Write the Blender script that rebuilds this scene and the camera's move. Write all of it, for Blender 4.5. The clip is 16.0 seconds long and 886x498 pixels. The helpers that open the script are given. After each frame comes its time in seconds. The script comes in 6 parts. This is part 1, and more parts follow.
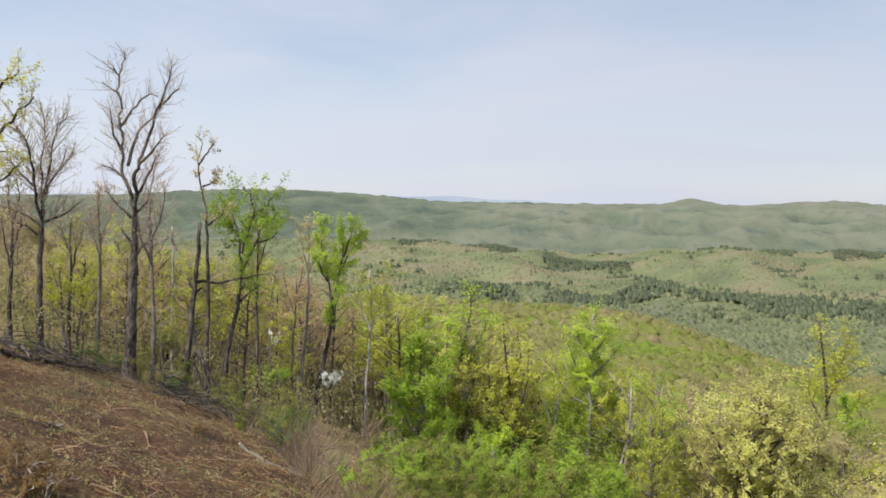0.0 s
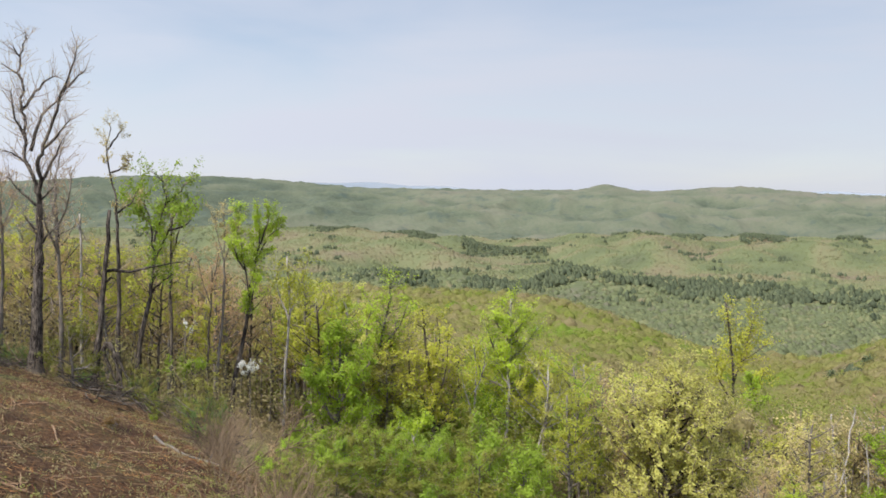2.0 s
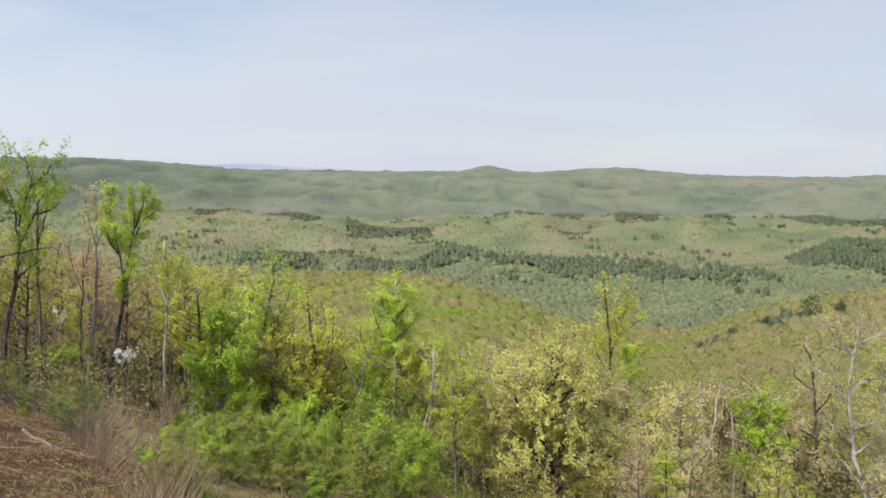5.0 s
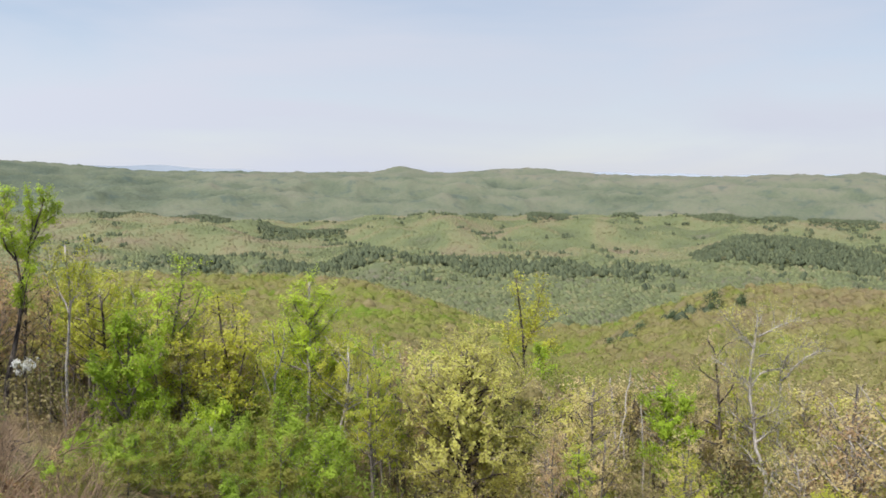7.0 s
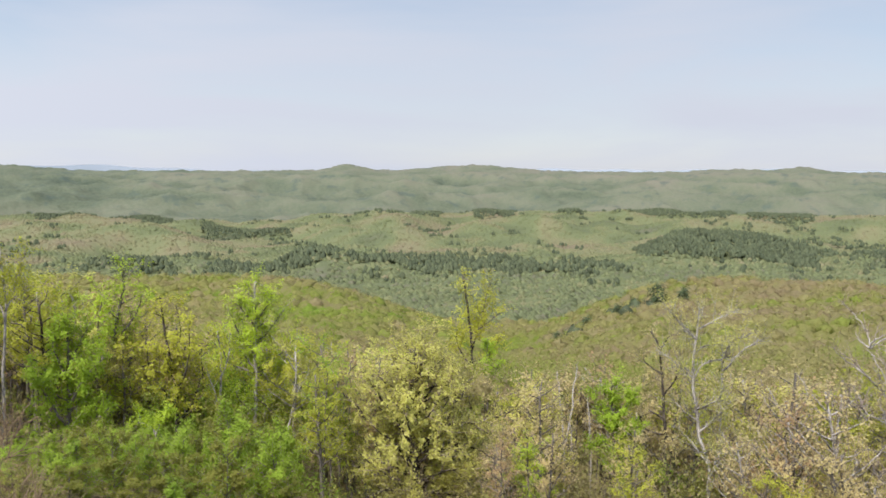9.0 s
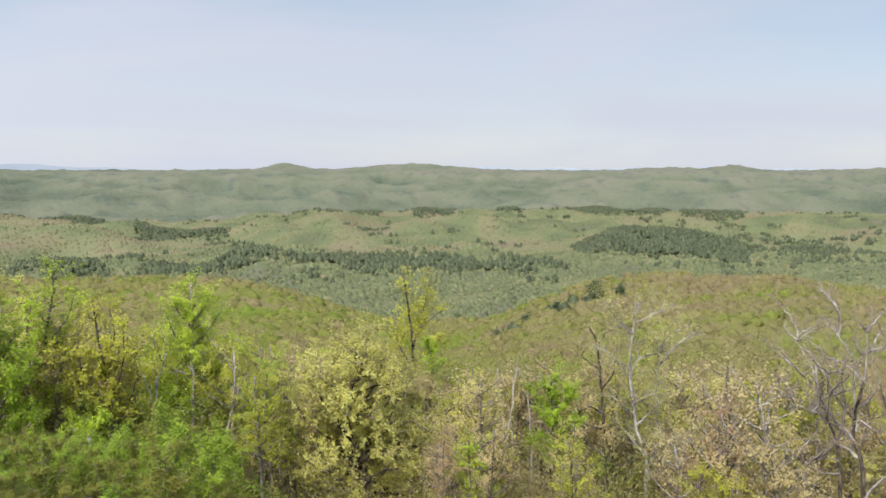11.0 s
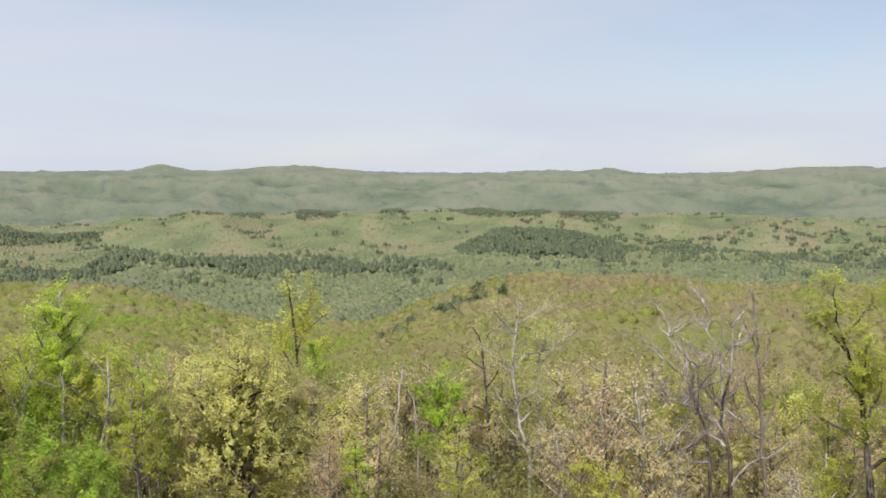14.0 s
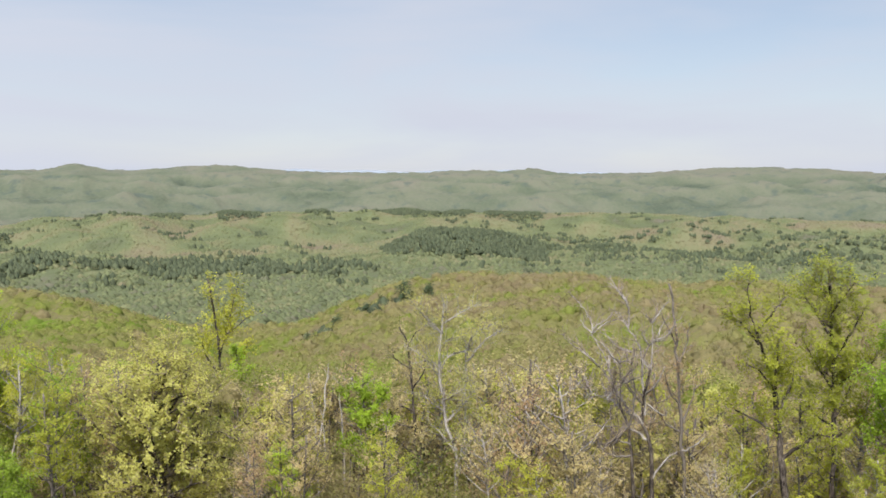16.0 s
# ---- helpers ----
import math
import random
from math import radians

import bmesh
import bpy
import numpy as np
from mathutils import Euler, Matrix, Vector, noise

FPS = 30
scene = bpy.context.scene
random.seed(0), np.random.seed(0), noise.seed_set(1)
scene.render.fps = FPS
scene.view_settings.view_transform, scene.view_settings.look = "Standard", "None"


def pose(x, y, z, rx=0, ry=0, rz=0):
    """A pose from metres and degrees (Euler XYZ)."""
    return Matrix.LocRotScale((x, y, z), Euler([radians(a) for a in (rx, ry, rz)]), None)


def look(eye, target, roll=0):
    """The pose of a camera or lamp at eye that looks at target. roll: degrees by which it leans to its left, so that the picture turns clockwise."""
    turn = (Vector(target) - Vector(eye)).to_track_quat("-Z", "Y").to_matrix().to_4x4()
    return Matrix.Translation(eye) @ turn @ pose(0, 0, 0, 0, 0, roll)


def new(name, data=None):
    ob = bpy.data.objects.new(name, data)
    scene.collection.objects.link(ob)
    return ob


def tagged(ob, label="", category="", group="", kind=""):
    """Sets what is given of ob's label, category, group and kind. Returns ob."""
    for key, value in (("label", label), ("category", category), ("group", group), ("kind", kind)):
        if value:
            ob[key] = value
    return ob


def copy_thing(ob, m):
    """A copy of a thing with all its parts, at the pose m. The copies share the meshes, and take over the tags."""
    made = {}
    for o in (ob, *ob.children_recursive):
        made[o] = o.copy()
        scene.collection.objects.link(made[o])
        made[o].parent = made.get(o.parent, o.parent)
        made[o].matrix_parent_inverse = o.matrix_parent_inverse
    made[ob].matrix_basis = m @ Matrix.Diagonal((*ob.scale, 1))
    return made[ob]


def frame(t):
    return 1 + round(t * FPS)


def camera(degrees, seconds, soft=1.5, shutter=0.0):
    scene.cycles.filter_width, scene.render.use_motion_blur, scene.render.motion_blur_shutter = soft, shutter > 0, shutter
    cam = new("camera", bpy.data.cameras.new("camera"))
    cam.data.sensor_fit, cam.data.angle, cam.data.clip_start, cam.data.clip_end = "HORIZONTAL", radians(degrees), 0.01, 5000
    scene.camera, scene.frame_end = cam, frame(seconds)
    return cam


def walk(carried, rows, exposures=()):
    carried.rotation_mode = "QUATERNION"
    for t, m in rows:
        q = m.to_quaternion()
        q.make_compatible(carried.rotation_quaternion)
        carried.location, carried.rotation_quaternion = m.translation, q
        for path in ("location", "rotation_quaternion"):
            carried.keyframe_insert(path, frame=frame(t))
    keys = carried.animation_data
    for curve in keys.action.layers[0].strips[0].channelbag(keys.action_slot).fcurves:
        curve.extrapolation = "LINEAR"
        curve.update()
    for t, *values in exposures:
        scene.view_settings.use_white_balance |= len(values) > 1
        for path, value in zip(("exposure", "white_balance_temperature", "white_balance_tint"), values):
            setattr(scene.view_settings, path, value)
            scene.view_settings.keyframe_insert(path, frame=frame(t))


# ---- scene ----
# the camera stands on the hillside and turns slowly to the right
cam = camera(54.89, 16.0, soft=1.7)
PATH = [
    (0.0, pose(-0.001, 0.000, 0.002, 0, 0, -0.47) @ pose(0, 0, 0, 86.77) @ pose(0, 0, 0, 0, 0, 0.93)),
    (0.5, pose(-0.010, -0.006, 0.012, 0, 0, -2.15) @ pose(0, 0, 0, 86.43) @ pose(0, 0, 0, 0, 0, 1.00)),
    (1.0, pose(0.015, -0.027, 0.015, 0, 0, -3.34) @ pose(0, 0, 0, 86.46) @ pose(0, 0, 0, 0, 0, 1.10)),
    (1.5, pose(0.008, -0.022, 0.008, 0, 0, -4.47) @ pose(0, 0, 0, 86.42) @ pose(0, 0, 0, 0, 0, 1.12)),
    (2.0, pose(0.026, -0.024, -0.008, 0, 0, -5.91) @ pose(0, 0, 0, 85.93) @ pose(0, 0, 0, 0, 0, 0.83)),
    (2.5, pose(0.006, -0.050, -0.015, 0, 0, -7.66) @ pose(0, 0, 0, 86.03) @ pose(0, 0, 0, 0, 0, 0.99)),
    (3.0, pose(0.028, -0.047, -0.010, 0, 0, -8.50) @ pose(0, 0, 0, 85.48) @ pose(0, 0, 0, 0, 0, 0.91)),
    (3.5, pose(0.030, -0.061, -0.011, 0, 0, -10.02) @ pose(0, 0, 0, 84.85) @ pose(0, 0, 0, 0, 0, 0.54)),
    (4.0, pose(0.020, -0.067, -0.024, 0, 0, -11.45) @ pose(0, 0, 0, 84.63) @ pose(0, 0, 0, 0, 0, 0.49)),
    (6.5, pose(0.045, -0.094, -0.033, 0, 0, -17.68) @ pose(0, 0, 0, 85.14) @ pose(0, 0, 0, 0, 0, 0.72)),
    (7.0, pose(0.055, -0.047, -0.027, 0, 0, -19.48) @ pose(0, 0, 0, 84.90) @ pose(0, 0, 0, 0, 0, 0.53)),
    (7.5, pose(0.069, -0.017, -0.014, 0, 0, -20.57) @ pose(0, 0, 0, 85.10) @ pose(0, 0, 0, 0, 0, 0.24)),
    (8.0, pose(0.058, -0.031, -0.011, 0, 0, -21.14) @ pose(0, 0, 0, 84.95) @ pose(0, 0, 0, 0, 0, -0.06)),
    (8.5, pose(0.077, -0.041, -0.022, 0, 0, -22.07) @ pose(0, 0, 0, 84.97) @ pose(0, 0, 0, 0, 0, 0.12)),
    (9.0, pose(0.086, -0.043, -0.048, 0, 0, -23.04) @ pose(0, 0, 0, 84.74) @ pose(0, 0, 0, 0, 0, 0.10)),
    (11.5, pose(0.044, -0.059, -0.039, 0, 0, -28.33) @ pose(0, 0, 0, 84.81) @ pose(0, 0, 0, 0, 0, -0.04)),
    (12.0, pose(0.081, -0.055, -0.026, 0, 0, -29.62) @ pose(0, 0, 0, 84.93) @ pose(0, 0, 0, 0, 0, -0.07)),
    (12.5, pose(0.087, -0.058, -0.037, 0, 0, -30.77) @ pose(0, 0, 0, 84.85) @ pose(0, 0, 0, 0, 0, -0.14)),
    (13.0, pose(0.066, -0.027, -0.031, 0, 0, -31.98) @ pose(0, 0, 0, 84.86) @ pose(0, 0, 0, 0, 0, -0.11)),
    (13.5, pose(0.058, -0.049, -0.020, 0, 0, -33.47) @ pose(0, 0, 0, 84.84) @ pose(0, 0, 0, 0, 0, -0.13)),
    (14.0, pose(0.060, -0.052, -0.019, 0, 0, -34.88) @ pose(0, 0, 0, 84.81) @ pose(0, 0, 0, 0, 0, 0.13)),
    (14.5, pose(0.045, -0.054, -0.025, 0, 0, -35.74) @ pose(0, 0, 0, 84.79) @ pose(0, 0, 0, 0, 0, 0.18)),
    (15.0, pose(0.111, -0.049, -0.048, 0, 0, -36.73) @ pose(0, 0, 0, 84.74) @ pose(0, 0, 0, 0, 0, 0.23)),
    (15.5, pose(0.101, -0.010, -0.069, 0, 0, -38.23) @ pose(0, 0, 0, 84.74) @ pose(0, 0, 0, 0, 0, 0.26)),
    (16.0, pose(0.095, 0.011, -0.056, 0, 0, -39.90) @ pose(0, 0, 0, 84.83) @ pose(0, 0, 0, 0, 0, 0.23)),
]
walk(cam, PATH)

# ---- daylight: hazy spring sky and one high sun from behind the left shoulder ----
SUN_AZ, SUN_EL = -132.0, 54.0
to_sun = Vector((math.sin(radians(SUN_AZ)) * math.cos(radians(SUN_EL)),
                 math.cos(radians(SUN_AZ)) * math.cos(radians(SUN_EL)), math.sin(radians(SUN_EL))))
sun = new("sun", bpy.data.lights.new("sun", "SUN"))
sun.data.energy, sun.data.angle, sun.data.color = 4.5, radians(0.6), (1.0, 0.95, 0.86)
sun.matrix_world = look(to_sun * 100, (0, 0, 0))

world = bpy.data.worlds.new("spring_sky")
scene.world = world
world.use_nodes = True
wn, wl = world.node_tree.nodes, world.node_tree.links
wn.clear()
sky = wn.new("ShaderNodeTexSky")
sky.sky_type, sky.sun_disc = "NISHITA", False
sky.sun_elevation, sky.sun_rotation = radians(SUN_EL), radians(SUN_AZ)
sky.altitude, sky.air_density, sky.dust_density, sky.ozone_density = 300, 1.0, 0.4, 1.5
coord = wn.new("ShaderNodeTexCoord")
stretch = wn.new("ShaderNodeMapping")
stretch.inputs["Scale"].default_value = (1.3, 1.3, 7.0)
stretch.inputs["Rotation"].default_value = (0.05, 0.09, 0.4)
veil = wn.new("ShaderNodeTexNoise")
veil.inputs["Scale"].default_value, veil.inputs["Detail"].default_value = 1.6, 5.0
veil.inputs["Roughness"].default_value, veil.inputs["Distortion"].default_value = 0.5, 0.4
# the veil is thicker towards the horizon, with soft streaks
height = wn.new("ShaderNodeSeparateXYZ")
thick = wn.new("ShaderNodeMapRange")
for key, value in (("From Min", 0.0), ("From Max", 0.26), ("To Min", 0.97), ("To Max", 0.54)):
    thick.inputs[key].default_value = value
streak = wn.new("ShaderNodeMapRange")
for key, value in (("From Min", 0.3), ("From Max", 0.7), ("To Min", -0.26), ("To Max", 0.26)):
    streak.inputs[key].default_value = value
total = wn.new("ShaderNodeMath")
total.operation, total.use_clamp = "ADD", True
mix = wn.new("ShaderNodeMix")
mix.data_type = "RGBA"
mix.inputs["B"].default_value = (5.35, 5.65, 6.5, 1)
back = wn.new("ShaderNodeBackground")
back.inputs["Strength"].default_value = 0.1
out = wn.new("ShaderNodeOutputWorld")
wl.new(coord.outputs["Generated"], stretch.inputs["Vector"])
wl.new(coord.outputs["Generated"], height.inputs["Vector"])
wl.new(height.outputs["Z"], thick.inputs["Value"])
wl.new(stretch.outputs["Vector"], veil.inputs["Vector"])
wl.new(veil.outputs["Fac"], streak.inputs["Value"])
wl.new(thick.outputs["Result"], total.inputs[0])
wl.new(streak.outputs["Result"], total.inputs[1])
wl.new(total.outputs["Value"], mix.inputs["Factor"])
wl.new(sky.outputs["Color"], mix.inputs["A"])
# haze scatters more light on the sun's side of the sky
side = wn.new("ShaderNodeVectorMath")
side.operation = "DOT_PRODUCT"
side.inputs[1].default_value = (math.sin(radians(SUN_AZ)), math.cos(radians(SUN_AZ)), 0)
glow = wn.new("ShaderNodeMapRange")
for key, value in (("From Min", -0.92), ("From Max", 1.0), ("To Min", 0.0985), ("To Max", 0.136)):
    glow.inputs[key].default_value = value
wl.new(coord.outputs["Generated"], side.inputs[0])
wl.new(side.outputs["Value"], glow.inputs["Value"])
# and brightest round the sun itself
aureole = wn.new("ShaderNodeVectorMath")
aureole.operation = "DOT_PRODUCT"
aureole.inputs[1].default_value = to_sun
near_sun = wn.new("ShaderNodeMapRange")
near_sun.interpolation_type = "SMOOTHSTEP"
for key, value in (("From Min", 0.1), ("From Max", 1.0), ("To Min", 0.0), ("To Max", 0.22)):
    near_sun.inputs[key].default_value = value
bright = wn.new("ShaderNodeMath")
bright.operation = "ADD"
wl.new(coord.outputs["Generated"], aureole.inputs[0])
wl.new(aureole.outputs["Value"], near_sun.inputs["Value"])
wl.new(glow.outputs["Result"], bright.inputs[0])
wl.new(near_sun.outputs["Result"], bright.inputs[1])
wl.new(bright.outputs["Value"], back.inputs["Strength"])
wl.new(mix.outputs["Result"], back.inputs["Color"])
wl.new(back.outputs["Background"], out.inputs["Surface"])
scene.view_settings.exposure = 0.3

# ---- materials ----
def material(name, roughness=0.9):
    m = bpy.data.materials.new(name)
    m.use_nodes = True
    b = m.node_tree.nodes["Principled BSDF"]
    b.inputs["Roughness"].default_value = roughness
    b.inputs["Specular IOR Level"].default_value = 0.2
    return m, m.node_tree.nodes, m.node_tree.links, b


def ramp(nodes, stops):
    r = nodes.new("ShaderNodeValToRGB")
    while len(r.color_ramp.elements) < len(stops):
        r.color_ramp.elements.new(0.5)
    for e, (p, c) in zip(r.color_ramp.elements, stops):
        e.position, e.color = p, (*c, 1)
    return r


def noise_node(nodes, links, scale, detail=4.0, coords=None, rough=0.55):
    n = nodes.new("ShaderNodeTexNoise")
    n.inputs["Scale"].default_value, n.inputs["Detail"].default_value = scale, detail
    n.inputs["Roughness"].default_value = rough
    if coords:
        links.new(coords, n.inputs["Vector"])
    return n


def bark(name, dark, light, grain=6.0, low=0.55, high=0.95):
    m, n, l, b = material(name, 0.95)
    co = n.new("ShaderNodeTexCoord")
    mp = n.new("ShaderNodeMapping")
    mp.inputs["Scale"].default_value = (1, 1, 0.18)
    l.new(co.outputs["Object"], mp.inputs["Vector"])
    fine = noise_node(n, l, grain * 2.5, 5, mp.outputs["Vector"], 0.7)
    blotch = noise_node(n, l, 0.7, 3, co.outputs["Object"])
    add = n.new("ShaderNodeMath")
    add.operation = "MULTIPLY_ADD"
    l.new(blotch.outputs["Fac"], add.inputs[0])
    add.inputs[1].default_value = 0.55
    l.new(fine.outputs["Fac"], add.inputs[2])
    r = ramp(n, [(low, dark), (high, light)])
    l.new(add.outputs["Value"], r.inputs["Fac"])
    l.new(r.outputs["Color"], b.inputs["Base Color"])
    bump = n.new("ShaderNodeBump")
    bump.inputs["Strength"].default_value, bump.inputs["Distance"].default_value = 0.7, 0.04
    l.new(fine.outputs["Fac"], bump.inputs["Height"])
    l.new(bump.outputs["Normal"], b.inputs["Normal"])
    return m


def leaves(name, stops, see_through=0.5, spread=0.4):
    """Leaf material: each tree has its own shade, each bough and each leaf varies a little; part of the light passes through."""
    m, n, l, b = material(name, 0.7)
    mid = [sum(c[i] for _, c in stops) / len(stops) for i in range(3)]
    near = [(p, tuple(mid[i] + (c[i] - mid[i]) * spread for i in range(3))) for p, c in stops]
    g = n.new("ShaderNodeNewGeometry")
    r = ramp(n, near)
    l.new(g.outputs["Random Per Island"], r.inputs["Fac"])
    co = n.new("ShaderNodeTexCoord")
    bough = noise_node(n, l, 0.55, 2, co.outputs["Object"])
    info = n.new("ShaderNodeObjectInfo")
    shade = n.new("ShaderNodeMapRange")
    for key, value in (("From Min", 0.3), ("From Max", 0.7), ("To Min", 0.86), ("To Max", 1.14)):
        shade.inputs[key].default_value = value
    l.new(bough.outputs["Fac"], shade.inputs["Value"])
    tree = n.new("ShaderNodeMapRange")
    tree.inputs["To Min"].default_value, tree.inputs["To Max"].default_value = 0.86, 1.14
    l.new(info.outputs["Random"], tree.inputs["Value"])
    both = n.new("ShaderNodeMath")
    both.operation = "MULTIPLY"
    l.new(shade.outputs["Result"], both.inputs[0])
    l.new(tree.outputs["Result"], both.inputs[1])
    hue = n.new("ShaderNodeMapRange")
    for key, value in (("To Min", 0.508), ("To Max", 0.492)):
        hue.inputs[key].default_value = value
    l.new(info.outputs["Random"], hue.inputs["Value"])
    hsv = n.new("ShaderNodeHueSaturation")
    l.new(hue.outputs["Result"], hsv.inputs["Hue"])
    l.new(both.outputs["Value"], hsv.inputs["Value"])
    l.new(r.outputs["Color"], hsv.inputs["Color"])
    l.new(hsv.outputs["Color"], b.inputs["Base Color"])
    t = n.new("ShaderNodeBsdfTranslucent")
    l.new(hsv.outputs["Color"], t.inputs["Color"])
    mx = n.new("ShaderNodeMixShader")
    mx.inputs["Fac"].default_value = see_through
    l.new(b.outputs["BSDF"], mx.inputs[1])
    l.new(t.outputs["BSDF"], mx.inputs[2])
    l.new(mx.outputs["Shader"], n["Material Output"].inputs["Surface"])
    return m


def canopy(name, stops, see_through=0.4, vary=0.18, grain=0.9, mottle=0.28):
    """Crowns of a whole wood: the attribute 'leafing' of each tree picks its colour, each clump varies a little."""
    m, n, l, b = material(name, 0.8)
    a = n.new("ShaderNodeAttribute")
    a.attribute_name = "leafing"
    r = ramp(n, stops)
    l.new(a.outputs["Fac"], r.inputs["Fac"])
    g = n.new("ShaderNodeNewGeometry")
    hsv = n.new("ShaderNodeHueSaturation")
    mr = n.new("ShaderNodeMapRange")
    mr.inputs["To Min"].default_value, mr.inputs["To Max"].default_value = 1 - vary, 1 + vary
    l.new(g.outputs["Random Per Island"], mr.inputs["Value"])
    l.new(r.outputs["Color"], hsv.inputs["Color"])
    co = n.new("ShaderNodeTexCoord")
    tuft = noise_node(n, l, grain, 3, co.outputs["Object"], 0.7)
    tr = n.new("ShaderNodeMapRange")
    for key, value in (("From Min", 0.3), ("From Max", 0.7), ("To Min", 1 - mottle), ("To Max", 1 + mottle)):
        tr.inputs[key].default_value = value
    l.new(tuft.outputs["Fac"], tr.inputs["Value"])
    both = n.new("ShaderNodeMath")
    both.operation = "MULTIPLY"
    l.new(mr.outputs["Result"], both.inputs[0])
    l.new(tr.outputs["Result"], both.inputs[1])
    l.new(both.outputs["Value"], hsv.inputs["Value"])
    bump = n.new("ShaderNodeBump")
    bump.inputs["Strength"].default_value, bump.inputs["Distance"].default_value = 0.45, 0.6 / grain
    l.new(tuft.outputs["Fac"], bump.inputs["Height"])
    l.new(bump.outputs["Normal"], b.inputs["Normal"])
    l.new(hsv.outputs["Color"], b.inputs["Base Color"])
    t = n.new("ShaderNodeBsdfTranslucent")
    l.new(hsv.outputs["Color"], t.inputs["Color"])
    mx = n.new("ShaderNodeMixShader")
    mx.inputs["Fac"].default_value = see_through
    l.new(b.outputs["BSDF"], mx.inputs[1])
    l.new(t.outputs["BSDF"], mx.inputs[2])
    l.new(mx.outputs["Shader"], n["Material Output"].inputs["Surface"])
    return m


BARK_DARK = bark("dark_oak_bark", (0.014, 0.010, 0.008), (0.20, 0.165, 0.13), 6.0, 0.68, 1.0)
BARK_GREY = bark("grey_bark", (0.052, 0.043, 0.035), (0.215, 0.185, 0.155))
BARK_PALE = bark("pale_weathered_wood", (0.08, 0.066, 0.055), (0.56, 0.51, 0.45), 6.0, 0.60, 1.0)
TWIG = bark("reddish_twig_bark", (0.15, 0.115, 0.09), (0.40, 0.32, 0.26))
DRY_BRUSH = bark("dry_brush_stem", (0.07, 0.048, 0.03), (0.24, 0.17, 0.105), 2.0)
LEAF_BRIGHT = leaves("bright_green_leaf", [(0.0, (0.23, 0.33, 0.024)), (0.5, (0.33, 0.455, 0.04)), (1.0, (0.44, 0.55, 0.076))])
LEAF_GREEN = leaves("fresh_green_leaf", [(0.0, (0.252, 0.355, 0.026)), (0.5, (0.351, 0.465, 0.04)), (1.0, (0.468, 0.57, 0.076))])
LEAF_YELLOW = leaves("yellow_green_leaf", [(0.0, (0.39, 0.395, 0.06)), (0.5, (0.51, 0.492, 0.115)), (1.0, (0.66, 0.585, 0.23))], 0.44)
LEAF_OLIVE = leaves("olive_young_leaf", [(0.0, (0.291, 0.328, 0.032)), (0.5, (0.4, 0.421, 0.048)), (1.0, (0.52, 0.495, 0.088))])
# maple and olive leaf again, darkened in colour as if standing in shade
LEAF_MAPLE = leaves("shaded_maple_leaf", [(0.0, (0.175, 0.262, 0.022)), (0.5, (0.25, 0.345, 0.034)), (1.0, (0.345, 0.44, 0.062))])
LEAF_SHADE = leaves("shaded_olive_leaf", [(0.0, (0.15, 0.16, 0.028)), (0.5, (0.22, 0.225, 0.04)), (1.0, (0.31, 0.30, 0.065))])
# evergreen leaf, its dark green also standing in for shade at the wood's edge
LEAF_DARK = leaves("dark_evergreen_shade_leaf", [(0.0, (0.07, 0.115, 0.03)), (0.5, (0.11, 0.17, 0.04)), (1.0, (0.18, 0.25, 0.06))], 0.35)
LEAF_TAN = leaves("tan_bud", [(0.0, (0.4, 0.32, 0.136)), (0.5, (0.51, 0.42, 0.192)), (1.0, (0.61, 0.52, 0.248))])
LEAF_RUST = leaves("russet_bud", [(0.0, (0.32, 0.2, 0.096)), (0.5, (0.42, 0.29, 0.152)), (1.0, (0.52, 0.4, 0.216))])
LEAF_BROWN = leaves("brown_bud", [(0.0, (0.27, 0.19, 0.084)), (0.5, (0.37, 0.28, 0.124)), (1.0, (0.46, 0.38, 0.168))])
BLOSSOM = leaves("white_blossom", [(0.0, (0.62, 0.62, 0.57)), (1.0, (0.80, 0.80, 0.75))])

CANOPY = canopy("spring_canopy", [(0.0, (0.296, 0.236, 0.125)), (0.25, (0.306, 0.266, 0.116)), (0.5, (0.283, 0.273, 0.087)), (0.75, (0.240, 0.283, 0.052)), (1.0, (0.180, 0.268, 0.031))], 0.55, 0.08, 0.9, 0.14)
# spring canopy greyed and bluer: distance haze painted into the base colours
CANOPY_HAZED = canopy("hazed_spring_canopy", [(0.0, (0.198, 0.180, 0.123)), (0.25, (0.150, 0.170, 0.084)), (0.45, (0.184, 0.206, 0.095)), (0.62, (0.228, 0.226, 0.113)), (0.8, (0.246, 0.217, 0.122)), (1.0, (0.246, 0.203, 0.132))], 0.4, 0.08, 0.45, 0.15)
PINES = canopy("pine_canopy", [(0.0, (0.054, 0.067, 0.036)), (1.0, (0.088, 0.100, 0.050))], 0.05)


